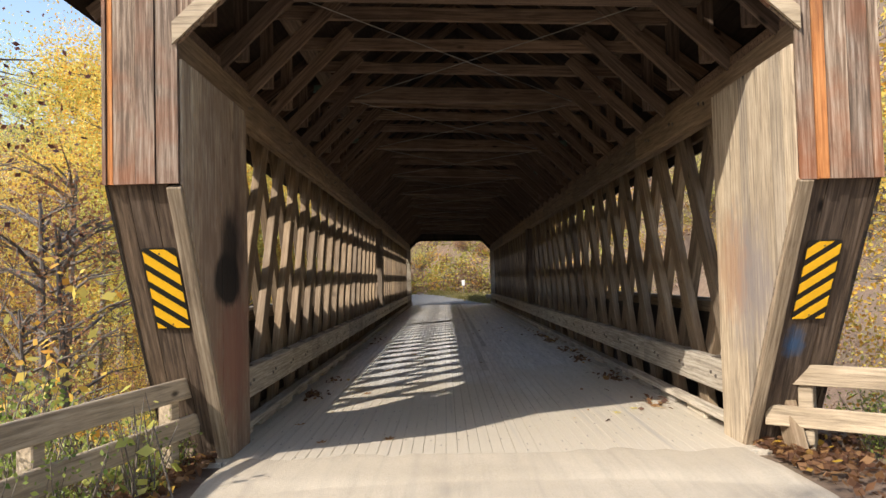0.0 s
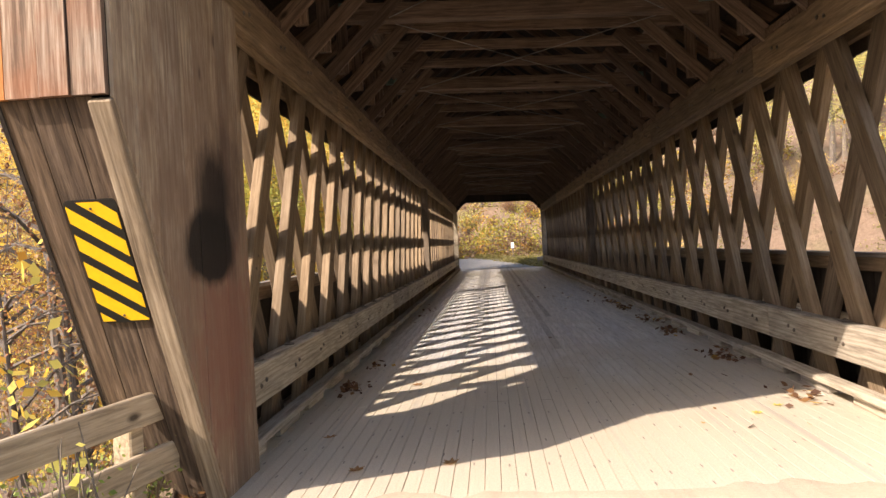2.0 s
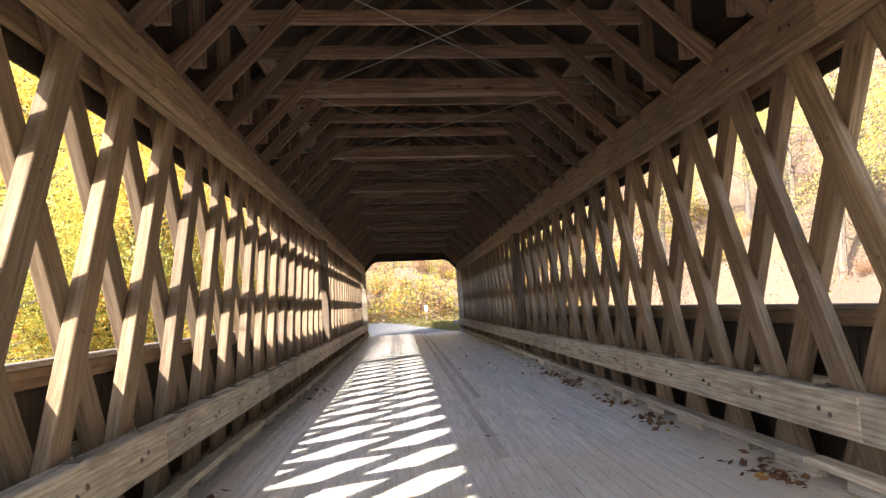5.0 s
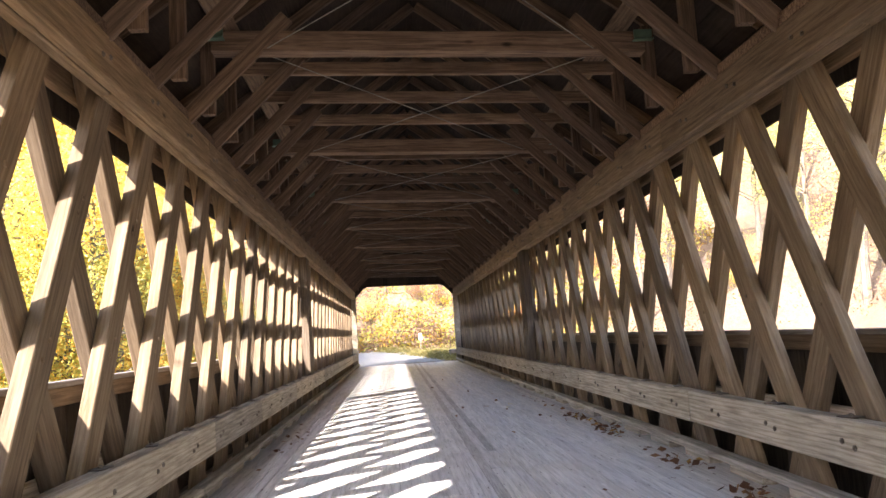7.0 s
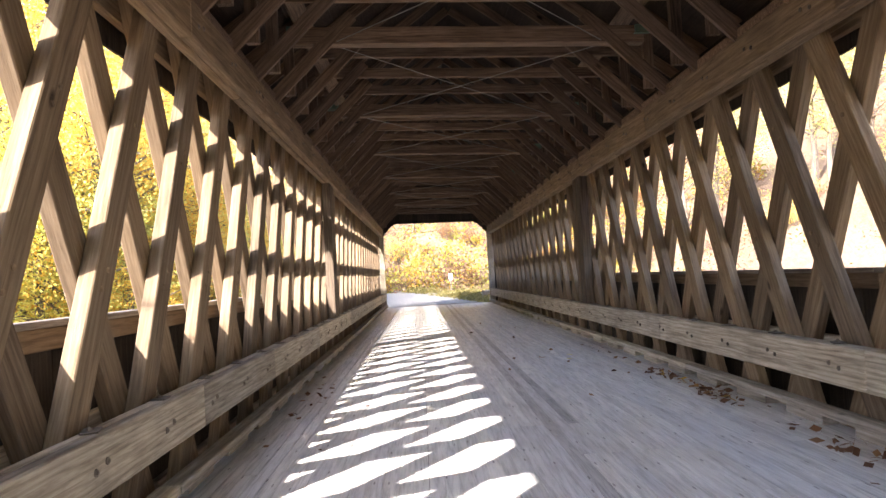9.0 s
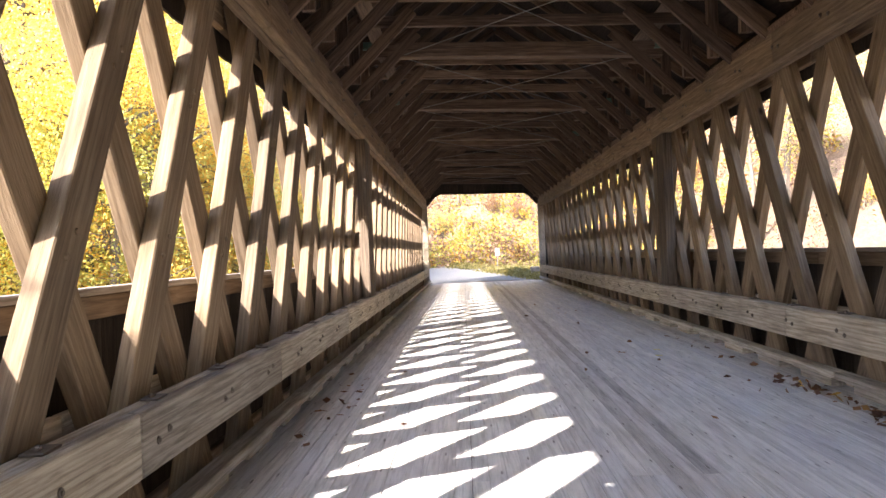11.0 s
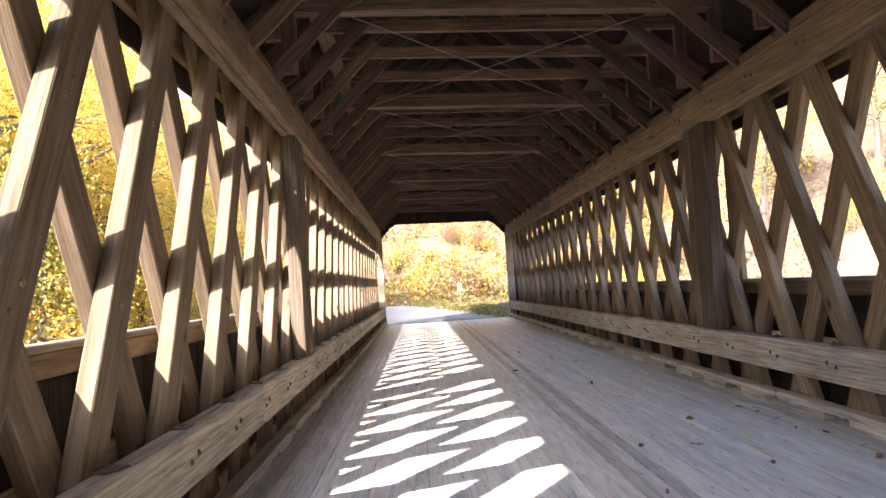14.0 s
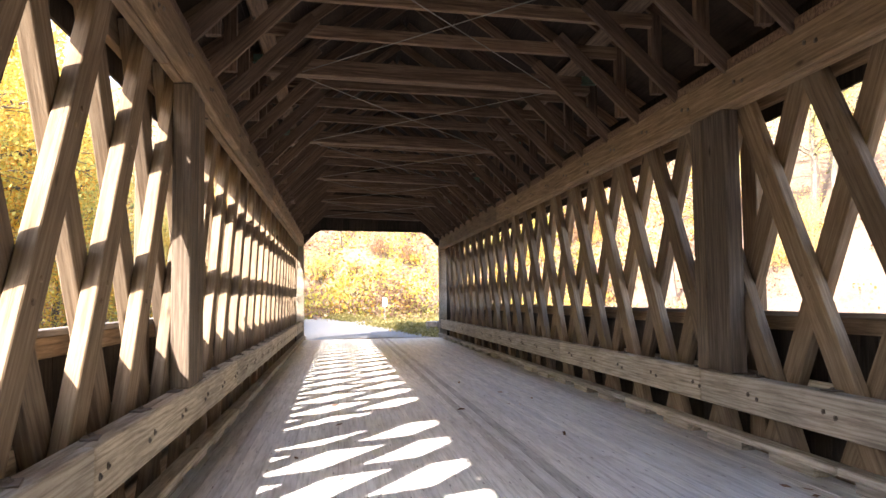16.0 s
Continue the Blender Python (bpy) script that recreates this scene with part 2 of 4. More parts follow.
stain_shade(WINGWOOD, (-2.45, 7.97, 2.0), (2.0, 0.52, 0.60), (0.012, 0.010, 0.009), 0.85, 2, 0.9, 0.4)
stain_shade(WINGWOOD, (2.48, 7.68, 1.58), (1.2, 1.25, 1.5), (0.21, 0.185, 0.18), 0.75, 4)
stain_shade(WINGWOOD, (2.48, 8.12, 1.7), (1.2, 0.9, 1.3), (0.36, 0.20, 0.11), 0.55, 5)
stain_shade(CHEEK, (2.74, 7.4, 1.0), (0.22, 1.2, 0.36), (0.035, 0.085, 0.17), 0.85, 6)
sanded(DECKWOOD, 0.95)
sanded(DECKWORN, 0.95)
FENCEWOOD = wood("fence_boards", (0.20, 0.165, 0.12), (0.36, 0.30, 0.22), (0.52, 0.45, 0.35), axis=0)
STEEL = plain("rusty_steel", (0.16, 0.135, 0.115), 0.55, 0.7)
GREENSTEEL = plain("green_painted_steel", (0.10, 0.16, 0.12), 0.5, 0.1)
WIRE = plain("galvanised_rod", (0.26, 0.25, 0.23), 0.5, 0.4)
YELLOW = plain("sign_yellow", (0.85, 0.47, 0.02), 0.4, 0.0, 0.06)
BLACK = plain("sign_black", (0.012, 0.012, 0.012), 0.4, 0.0, 0.1)
WHITE = plain("sign_white", (0.75, 0.75, 0.72), 0.4, 0.0, 0.06)
STONE = plain("stone_block", (0.30, 0.27, 0.23), 0.9, 0.0, 0.4, 6.0)
BARK = wood("bark", (0.09, 0.075, 0.06), (0.19, 0.165, 0.14), (0.32, 0.29, 0.25), axis=2, knots=False)
GOLD = leafy("golden_leaves", [(0.0, (0.66, 0.32, 0.05)), (0.35, (0.80, 0.52, 0.09)), (0.7, (0.84, 0.67, 0.16)), (1.0, (0.64, 0.60, 0.17))])
LIME = leafy("yellow_green_leaves", [(0.0, (0.36, 0.41, 0.09)), (0.5, (0.60, 0.59, 0.15)), (1.0, (0.77, 0.69, 0.21))])
RUST = leafy("russet_leaves", [(0.0, (0.20, 0.075, 0.04)), (0.5, (0.38, 0.19, 0.09)), (1.0, (0.48, 0.33, 0.14))])
TANBRUSH = leafy("tan_brush_leaves", [(0.0, (0.15, 0.075, 0.052)), (0.5, (0.27, 0.165, 0.11)), (1.0, (0.36, 0.26, 0.16))])
OLIVE = leafy("olive_brush_leaves", [(0.0, (0.22, 0.25, 0.05)), (0.5, (0.40, 0.38, 0.07)), (1.0, (0.56, 0.48, 0.11))])
AMBER = leafy("amber_brush_leaves", [(0.0, (0.44, 0.21, 0.06)), (1.0, (0.66, 0.46, 0.09))])
FALLEN = leafy("fallen_leaves", [(0.0, (0.09, 0.04, 0.022)), (0.6, (0.20, 0.10, 0.05)), (0.92, (0.34, 0.19, 0.08)), (1.0, (0.65, 0.42, 0.05))])
GRASS = leafy("dry_grass", [(0.0, (0.13, 0.13, 0.035)), (0.5, (0.28, 0.25, 0.08)), (1.0, (0.38, 0.32, 0.15))])
GREENLEAF = leafy("green_leaves", [(0.0, (0.10, 0.17, 0.03)), (1.0, (0.42, 0.48, 0.12))])


def ground_material():
    m, nt, bsdf = graph("leaf_litter_ground")
    tc = nt.nodes.new("ShaderNodeTexCoord")
    a = noise_tex(nt, tc.outputs["Object"], 0.35, 6.0, 0.65)
    b = noise_tex(nt, tc.outputs["Object"], 6.0, 6.0, 0.7)
    c1 = ramp(nt, a, [(0.3, (0.12, 0.115, 0.05)), (0.5, (0.18, 0.12, 0.08)), (0.7, (0.23, 0.155, 0.108))])
    c2 = ramp(nt, b, [(0.3, (0.055, 0.038, 0.028)), (0.7, (0.25, 0.18, 0.125))])
    nt.links.new(mix(nt, c1, c2, 0.5), bsdf.inputs["Base Color"])
    bsdf.inputs["Roughness"].default_value = 0.95
    bump(nt, bsdf, b, 0.8, 0.08)
    return m


def road_material():
    m, nt, bsdf = graph("gravel_road")
    tc = nt.nodes.new("ShaderNodeTexCoord")
    a = noise_tex(nt, tc.outputs["Object"], 0.8, 5.0, 0.6)
    b = noise_tex(nt, tc.outputs["Object"], 60.0, 4.0, 0.7)
    c1 = ramp(nt, a, [(0.3, (0.38, 0.32, 0.235)), (0.7, (0.54, 0.47, 0.365))])
    c2 = ramp(nt, b, [(0.25, (0.26, 0.225, 0.17)), (0.75, (0.60, 0.54, 0.44))])
    # wheel tracks and drag marks along the road, and loose grit
    t = noise_tex(nt, tc.outputs["Object"], 2.4, 6.0, 0.65, (2.6, 0.12, 1.0), 0.3)
    tf = ramp(nt, t, [(0.46, (0, 0, 0)), (0.70, (0.55,) * 3)])
    g = noise_tex(nt, tc.outputs["Object"], 17.0, 5.0, 0.75)
    gf = ramp(nt, g, [(0.60, (0, 0, 0)), (0.72, (0.5,) * 3)])
    col = mix(nt, mix(nt, c1, c2, 0.4), (0.30, 0.265, 0.215), tf)
    nt.links.new(mix(nt, col, (0.24, 0.20, 0.155), gf), bsdf.inputs["Base Color"])
    bsdf.inputs["Roughness"].default_value = 0.95
    bump(nt, bsdf, b, 0.6, 0.012)
    return m


GROUND = ground_material()
ROAD = road_material()
FARROAD = plain("grey_gravel_road", (0.20, 0.20, 0.195), 0.95, 0.0, 0.3, 14.0)


# ---- building helpers ----
def empty(name, x=0.0, y=0.0, z=0.0):
    e = new(name)
    e.location = (x, y, z)
    e.empty_display_size = 0.2
    return e


def mesh_of(name, bm, material):
    me = bpy.data.meshes.new(name)
    bm.to_mesh(me)
    bm.free()
    for mt in material if isinstance(material, (list, tuple)) else (material,):
        me.materials.append(mt)
    return me


def place(name, me, parent=None, m=None, label=""):
    ob = new(name, me)
    if parent:
        ob.parent = parent
        if m is not None:
            ob.matrix_basis = Matrix.Translation(parent.matrix_basis.translation).inverted() @ m if parent.parent is None else m
        else:
            ob.matrix_basis = Matrix.Translation(-parent.matrix_basis.translation) if parent.parent is None else Matrix()
    elif m is not None:
        ob.matrix_basis = m
    if label:
        ob["label"] = label
    return ob


def part(name, bm, material, parent, label=""):
    return place(name, mesh_of(name, bm, material), parent, None, label)


def box(bm, x0, x1, y0, y1, z0, z1, bevel=0.0):
    r = bmesh.ops.create_cube(bm, size=1.0)
    vs = r["verts"]
    for v in vs:
        v.co = Vector((x0 + (v.co.x + 0.5) * (x1 - x0), y0 + (v.co.y + 0.5) * (y1 - y0), z0 + (v.co.z + 0.5) * (z1 - z0)))
    if bevel:
        es = list({e for v in vs for e in v.link_edges})
        bmesh.ops.bevel(bm, geom=es, offset=bevel, segments=1, affect="EDGES", profile=0.5)
    return vs


def timber(length, w, h, material, name, bevel=0.008, axis=2):
    """A mesh of a squared timber centred on the origin, long along the given axis."""
    bm = bmesh.new()
    d = {0: (length, w, h), 1: (w, length, h), 2: (w, h, length)}[axis]
    box(bm, -d[0] / 2, d[0] / 2, -d[1] / 2, d[1] / 2, -d[2] / 2, d[2] / 2, bevel)
    return mesh_of(name, bm, material)


def along(p, q, up=(1, 0, 0)):
    """The pose of a timber that is long in z and lies from p to q, its local x turned to up."""
    p, q, up = Vector(p), Vector(q), Vector(up)
    z = (q - p).normalized()
    x = (up - z * up.dot(z)).normalized()
    y = z.cross(x)
    m = Matrix((x, y, z)).transposed().to_4x4()
    m.translation = (p + q) / 2
    return m


Y0, Y1 = 6.68, 49.65
PITCH = 1.135


# ---- ground, roads ----
def smooth(a, b, v):
    t = min(1.0, max(0.0, (v - a) / (b - a)))
    return t * t * (3 - 2 * t)


def hill(x, y):
    """Height of the ground: level approaches, a creek under the bridge, wooded slopes round it."""
    creek = smooth(9.0, 14.0, y) * (1 - smooth(45.0, 49.4, y))
    shoulder = smooth(3.6, 6.5, abs(x)) * (1 - smooth(40.0, 70.0, abs(x)))
    z = -0.05 - 3.6 * creek - 0.5 * shoulder * (1 - creek) * (1 if y < 30 else 0)
    z += 0.62 * max(0.0, x - 13.0 - 0.03 * abs(y - 30)) * smooth(-20, 14, y)
    z += 0.30 * max(0.0, -x - 24.0)
    z += 0.055 * max(0.0, min(y, 90.0) - 53.0)
    foot = 61.5 + (1.0 * -x if x < 0 else -0.10 * min(x, 30))
    z += 0.66 * max(0.0, y - foot) * (1 - smooth(120, 220, y) * 0.4)
    return z + 0.25 * noise.noise((x * 0.15, y * 0.15, 0.0)) * smooth(6, 14, abs(x) + max(0, y - 54))


def build_ground():
    xs = sorted({round(v, 2) for v in [*np.linspace(-20, 24, 74), *np.linspace(-90, -21, 36), *np.linspace(25, 90, 34), *np.linspace(-600, -95, 14), *np.linspace(95, 600, 14)]})
    ys = sorted({round(v, 2) for v in [*np.linspace(-12, 76, 112), *np.linspace(-600, -14, 22), *np.linspace(78, 160, 30), *np.linspace(170, 600, 14)]})
    vs = [(x, y, min(hill(x, y), 60.0)) for y in ys for x in xs]
    n = len(xs)
    fs = [(j * n + i, j * n + i + 1, (j + 1) * n + i + 1, (j + 1) * n + i) for j in range(len(ys) - 1) for i in range(n - 1)]
    me = bpy.data.meshes.new("ground")
    me.from_pydata(vs, [], fs)
    me.materials.append(GROUND)
    for p in me.polygons:
        p.use_smooth = True
    tagged(place("ground", me), "leaf-littered ground of a wooded creek valley", "ground", kind="structure")


def road_strip(name, centre, half, label, material):
    """A band of gravel along a curved centre line, with a worn uneven edge."""
    bm = bmesh.new()
    last = None
    for k, (x, y) in enumerate(centre):
        x2, y2 = centre[min(k + 1, len(centre) - 1)]
        x1, y1 = centre[max(k - 1, 0)]
        d = Vector((x2 - x1, y2 - y1)).normalized()
        nrm = Vector((-d.y, d.x))
        row = []
        for j in range(9):
            s = (j - 4) / 4
            w = half + 0.3 * noise.noise((k * 0.7, s * 3, 5.0)) if abs(s) == 1 else half
            px, py = x + nrm.x * s * w, y + nrm.y * s * w
            row.append(bm.verts.new((px, py, 0.055 * max(0.0, py - 53.0) + 0.05 * (1 - s * s) - (0.08 if abs(s) == 1 else 0.0))))
        if last:
            for j in range(8):
                bm.faces.new((last[j], row[j], row[j + 1], last[j + 1]))
        last = row
    bmesh.ops.recalc_face_normals(bm, faces=bm.faces)
    ob = place(name, mesh_of(name, bm, material))
    for p in ob.data.polygons:
        p.use_smooth = True
    return tagged(ob, label, "road", kind="structure")


build_ground()
near_line = [(0.05, y) for y in np.linspace(-40, 7.7, 40)]
far_line = []
fx, fy, fa = 0.0, 49.75, 0.0
for k in range(70):
    far_line.append((fx, fy))
    fa = min(1.15, fa + (0.0 if k < 2 else 0.055))
    fx -= math.sin(fa) * 0.9
    fy += math.cos(fa) * 0.9
near_road = road_strip("road", near_line, 3.1, "sunlit sandy gravel road before the bridge", ROAD)
near_road.location.z = -0.05
far_road = road_strip("road", far_line, 2.9, "pale gravel road curving away beyond the bridge", FARROAD)
far_road.location.z = -0.02


# ---- bridge trusses ----
# spacing and rise of the slats, the first bolted crossing, the upper chord's underside: one row for each truss
RISE = {-1: 0.55, 1: 0.53}
STEP = {-1: 1.131, 1: 1.139}
UPPER = {-1: 3.52, 1: 3.39}
SLAT_Z0, SLAT_Z1 = -0.28, 3.80
CROSS_Z = 0.53
BOLT_Z = 0.53


def slat_mesh(name, rise):
    return timber(math.hypot(SLAT_Z1 - SLAT_Z0, rise * (SLAT_Z1 - SLAT_Z0)), 0.105, 0.262, TRUSS, name, 0.008)


def bolt_mesh():
    bm = bmesh.new()
    bmesh.ops.create_cone(bm, segments=10, radius1=0.023, radius2=0.021, depth=0.008, cap_ends=True)
    bmesh.ops.create_cone(bm, segments=6, radius1=0.013, radius2=0.011, depth=0.024, cap_ends=True)
    return mesh_of("bolt", bm, STEEL)


def peg_mesh():
    bm = bmesh.new()
    bmesh.ops.create_cone(bm, segments=10, radius1=0.021, radius2=0.018, depth=0.012, cap_ends=True)
    return mesh_of("peg", bm, TRUSS)


PEG = peg_mesh()
SLAT = {s: slat_mesh("lattice_slat", RISE[s]) for s in (-1, 1)}
BOLT = bolt_mesh()
PLATE = timber(0.16, 0.10, 0.012, STEEL, "washer_plate", 0.002, 1)


def truss(side, slat_y, bolt_y, joints, post_y):
    t = tagged(empty("lattice_truss", side * 2.8, 28.0, 0.0), "weathered timber lattice truss wall of the covered bridge", "truss", kind="structure")
    s = side
    # chords of doubled planks, in lengths butted end to end
    up = UPPER[s]
    for name, x0, x1, z0, z1, mat, shift in (("lower_chord", 2.60, 2.688, 0.36, 0.70, CHORD, 0.0), ("lower_chord", 2.692, 2.778, 0.36, 0.695, CHORD, 2.1),
                                             ("outer_lower_chord", 3.002, 3.075, 0.36, 0.70, CHORD, 0.0),
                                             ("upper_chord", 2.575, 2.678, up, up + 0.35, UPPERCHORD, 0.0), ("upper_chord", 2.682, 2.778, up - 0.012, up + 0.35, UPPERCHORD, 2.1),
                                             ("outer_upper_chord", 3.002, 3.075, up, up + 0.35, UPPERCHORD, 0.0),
                                             ("footing_chord", 3.002, 3.075, -0.35, -0.05, CHORD, 0.0)):
        cuts = [8.5 if "lower_chord" == name else Y0 + 0.02 if "upper_chord" == name else 8.0, *(j + shift for j in joints), Y1 - 0.1]
        for a, b in zip(cuts, cuts[1:]):
            me = timber(b - a - 0.006, x1 - x0, z1 - z0, GREYCHORD if (name, s, a) == ("lower_chord", -1, 18.15) else mat, name, 0.012, 1)
            place(name, me, t, Matrix.Translation((s * (x0 + x1) / 2, (a + b) / 2, (z0 + z1) / 2)))
    # two layers of crossing slats
    rise, step = RISE[s], STEP[s]
    for layer, x, lean in (("inner", 2.836, 1), ("outer", 2.946, -1)):
        k0 = math.ceil((7.8 - slat_y) / step)
        k1 = math.floor((Y1 - 0.4 - slat_y) / step)
        for k in range(k0, k1 + 1):
            yc = slat_y + k * step + random.uniform(-0.014, 0.014)
            lo = (s * x, yc + lean * rise * (SLAT_Z0 - CROSS_Z), SLAT_Z0)
            hi = (s * x, yc + lean * rise * (SLAT_Z1 - CROSS_Z), SLAT_Z1)
            if min(lo[1], hi[1]) < 7.0 or max(lo[1], hi[1]) > Y1 + 0.6:
                continue
            place("lattice_slat", SLAT[s], t, along(lo, hi, (1, 0, 0)))
            if layer == "inner":
                # wooden pegs through the crossings between the chords
                for j in (1, 2):
                    for d in (-0.06, 0.06):
                        zb = CROSS_Z + j * step / (2 * rise) + d
                        place("peg", PEG, t, Matrix.Translation((s * (x - 0.056), yc + rise * (zb - CROSS_Z) + d * 0.3, zb)) @ pose(0, 0, 0, 0, 90, 0))
    k0 = math.ceil((8.7 - bolt_y) / step)
    k1 = math.floor((Y1 - 0.5 - bolt_y) / step)
    for k in range(k0, k1 + 1):
        yb = bolt_y + k * step
        for z, xx in ((BOLT_Z, 2.595), (up + 0.17, 2.57)):
            for d in (-0.075, 0.075):
                place("bolt", BOLT, t, Matrix.Translation((s * xx, yb + d, z + d * 0.2)) @ pose(0, 0, 0, 0, 90, 0))
        place("washer_plate", PLATE, t, Matrix.Translation((s * 2.70, yb + 0.1 + random.uniform(-0.03, 0.03), 0.707)) @ pose(0, 0, 0, 0, 0, random.uniform(-20, 20)))
        place("bolt", BOLT, t, Matrix.Translation((s * 2.70, yb + 0.1, 0.722)))
    # paired posts above the pier
    half = (up - 0.72) / 2
    for a, b, x0, x1 in ((0.0, 0.34, 2.60, 2.77), (0.346, 0.50, 2.62, 2.77), (0.506, 0.74, 2.61, 2.77)):
        bm = bmesh.new()
        box(bm, -(x1 - x0) / 2, (x1 - x0) / 2, -(b - a) / 2, (b - a) / 2, -half, half, 0.01)
        place("post", mesh_of("post", bm, POSTWOOD), t, Matrix.Translation((s * ((x0 + x1) / 2), post_y + (a + b) / 2, 0.71 + half)), "dark upright post over the pier")
    bm = bmesh.new()
    box(bm, -0.04, 0.04, -0.15, 0.15, -2.0, 2.0, 0.01)
    place("post", mesh_of("post", bm, TRUSS), t, Matrix.Translation((s * 3.12, post_y + 0.4, 1.75)))
    # far end post
    bm = bmesh.new()
    box(bm, -0.14, 0.14, -0.12, 0.12, -1.85, 1.85, 0.012)
    place("end_post", mesh_of("end_post", bm, CHORD), t, Matrix.Translation((s * 2.70, Y1 + 0.02, 1.70)))
    return t


truss(-1, 17.32, 17.29, [13.3, 18.15, 21.1, 25.05, 31.0, 36.2, 41.0, 45.4], 27.72)
truss(1, 17.055, 17.10, [12.1, 17.8, 22.9, 28.4, 33.7, 38.8, 43.9], 27.72)


# ---- parapet siding and curbs ----
def parapet(side, top, eave):
    p = tagged(empty("parapet", side * 3.2, 28.0, 0.0), "low board siding, coloured dark for its shade, with a weathered cap rail outside the truss", "parapet", kind="structure")
    bm = bmesh.new()
    y = 8.4
    while y < Y1:
        w = random.uniform(0.20, 0.27)
        o = random.uniform(0, 0.006)
        box(bm, *sorted((side * (3.17 + o), side * (3.195 + o))), y, y + w - 0.006, -0.7, top - 0.16)
        y += w
    part("siding", bm, SHADEDSIDING, p)
    cuts = [8.4, 13.6, 18.4, 23.2, 28.0, 32.8, 37.6, 42.4, Y1]
    for a, b in zip(cuts, cuts[1:]):
        place("cap_rail", timber(b - a - 0.008, 0.13, 0.045, GREYCHORD, "cap_rail", 0.006, 1), p, Matrix.Translation((side * 3.155, (a + b) / 2, top - 0.022)))
        place("nailer", timber(b - a - 0.008, 0.04, 0.14, UPPERCHORD, "nailer", 0.006, 1), p, Matrix.Translation((side * 3.145, (a + b) / 2, top - 0.117)))
    bm = bmesh.new()
    y = 8.4
    while y < Y1:
        w = random.uniform(0.20, 0.27)
        box(bm, *sorted((side * 3.12, side * 3.145)), y, y + w - 0.006, eave + random.uniform(-0.008, 0.008), 4.25)
        y += w
    part("eave_siding", bm, SHADEDSIDING, p)


def curb(side, first):
    c = tagged(empty("curb", side * 2.5, 28.0, 0.0), "worn timber wheel curb raised on short blocks", "curb", kind="structure")
    cuts = [8.0, 12.7, 17.1, 21.6, 26.0, 30.3, 34.9, 39.4, 44.0, Y1 - 0.2]
    for a, b in zip(cuts, cuts[1:]):
        place("rail", timber(b - a - 0.01, 0.15, 0.066, CURBWOOD, "rail", 0.010, 1), c, Matrix.Translation((side * (2.555 + random.uniform(-0.008, 0.008)), (a + b) / 2, 0.138)))
    blk = timber(0.66, 0.15, 0.102, CURBWOOD, "block", 0.008, 1)
    k = math.ceil((8.5 - first) / STEP[side])
    while first + k * STEP[side] < Y1 - 0.5:
        place("block", blk, c, Matrix.Translation((side * 2.62, first + k * STEP[side] + random.uniform(-0.04, 0.04), 0.053)) @ pose(0, 0, 0, 0, 0, random.uniform(-1.5, 1.5)))
        k += 1


parapet(-1, 1.325, 3.37)
parapet(1, 1.325, 3.28)
curb(-1, 17.84)
curb(1, 17.58)


# ---- roof and its frame ----
def roof_z(x):
    return 6.75 - 0.74 * abs(x)


def roof():
    r = tagged(empty("roof", 0, 28.0, 4.0), "board roof of the covered bridge, its shade put into the colour", "roof", kind="structure")
    for s in (-1, 1):
        bm = bmesh.new()
        x = 0.0
        while x < 3.55:
            w = min(0.24, 3.55 - x)
            o = random.uniform(0.0, 0.008)
            a, b = x, x + w - 0.006
            vs = [bm.verts.new((s * px, py, roof_z(px) + dz + o)) for py in (6.54, Y1 + 0.5) for px, dz in ((a, 0.0), (b, 0.0), (b, 0.03), (a, 0.03))]
            for q in ((0, 1, 2, 3), (4, 7, 6, 5), (0, 4, 5, 1), (1, 5, 6, 2), (2, 6, 7, 3), (3, 7, 4, 0)):
                bm.faces.new([vs[i] for i in q])
            x += w
        bmesh.ops.recalc_face_normals(bm, faces=bm.faces)
        part("roof_boards", bm, SHADEDROOF, r)
        bm = bmesh.new()
        vs = [bm.verts.new((s * px, py, roof_z(px) + dz)) for py in (6.52, Y1 + 0.52) for px, dz in ((-0.02, 0.045), (3.59, 0.045), (3.59, 0.085), (-0.02, 0.085))]
        for q in ((0, 1, 2, 3), (4, 7, 6, 5), (0, 4, 5, 1), (1, 5, 6, 2), (2, 6, 7, 3), (3, 7, 4, 0)):
            bm.faces.new([vs[i] for i in q])
        bmesh.ops.recalc_face_normals(bm, faces=bm.faces)
        part("roof_covering", bm, SHADEDROOF, r)


BAY = 1.135
BIG0 = 17.46
TIE_Z = 4.635
CANT = 0.04  # the frame stands higher over the western truss
tie = timber(4.7, 0.075, 0.155, ROOFWOOD, "tie_beam", 0.006, 0)
bigtie = timber(4.7, 0.20, 0.23, ROOFWOOD, "main_tie_beam", 0.012, 0)
brace = timber(1.54, 0.055, 0.165, RAFTWOOD, "knee_brace", 0.006)
rafter = timber(4.27, 0.055, 0.15, RAFTWOOD, "rafter", 0.004)


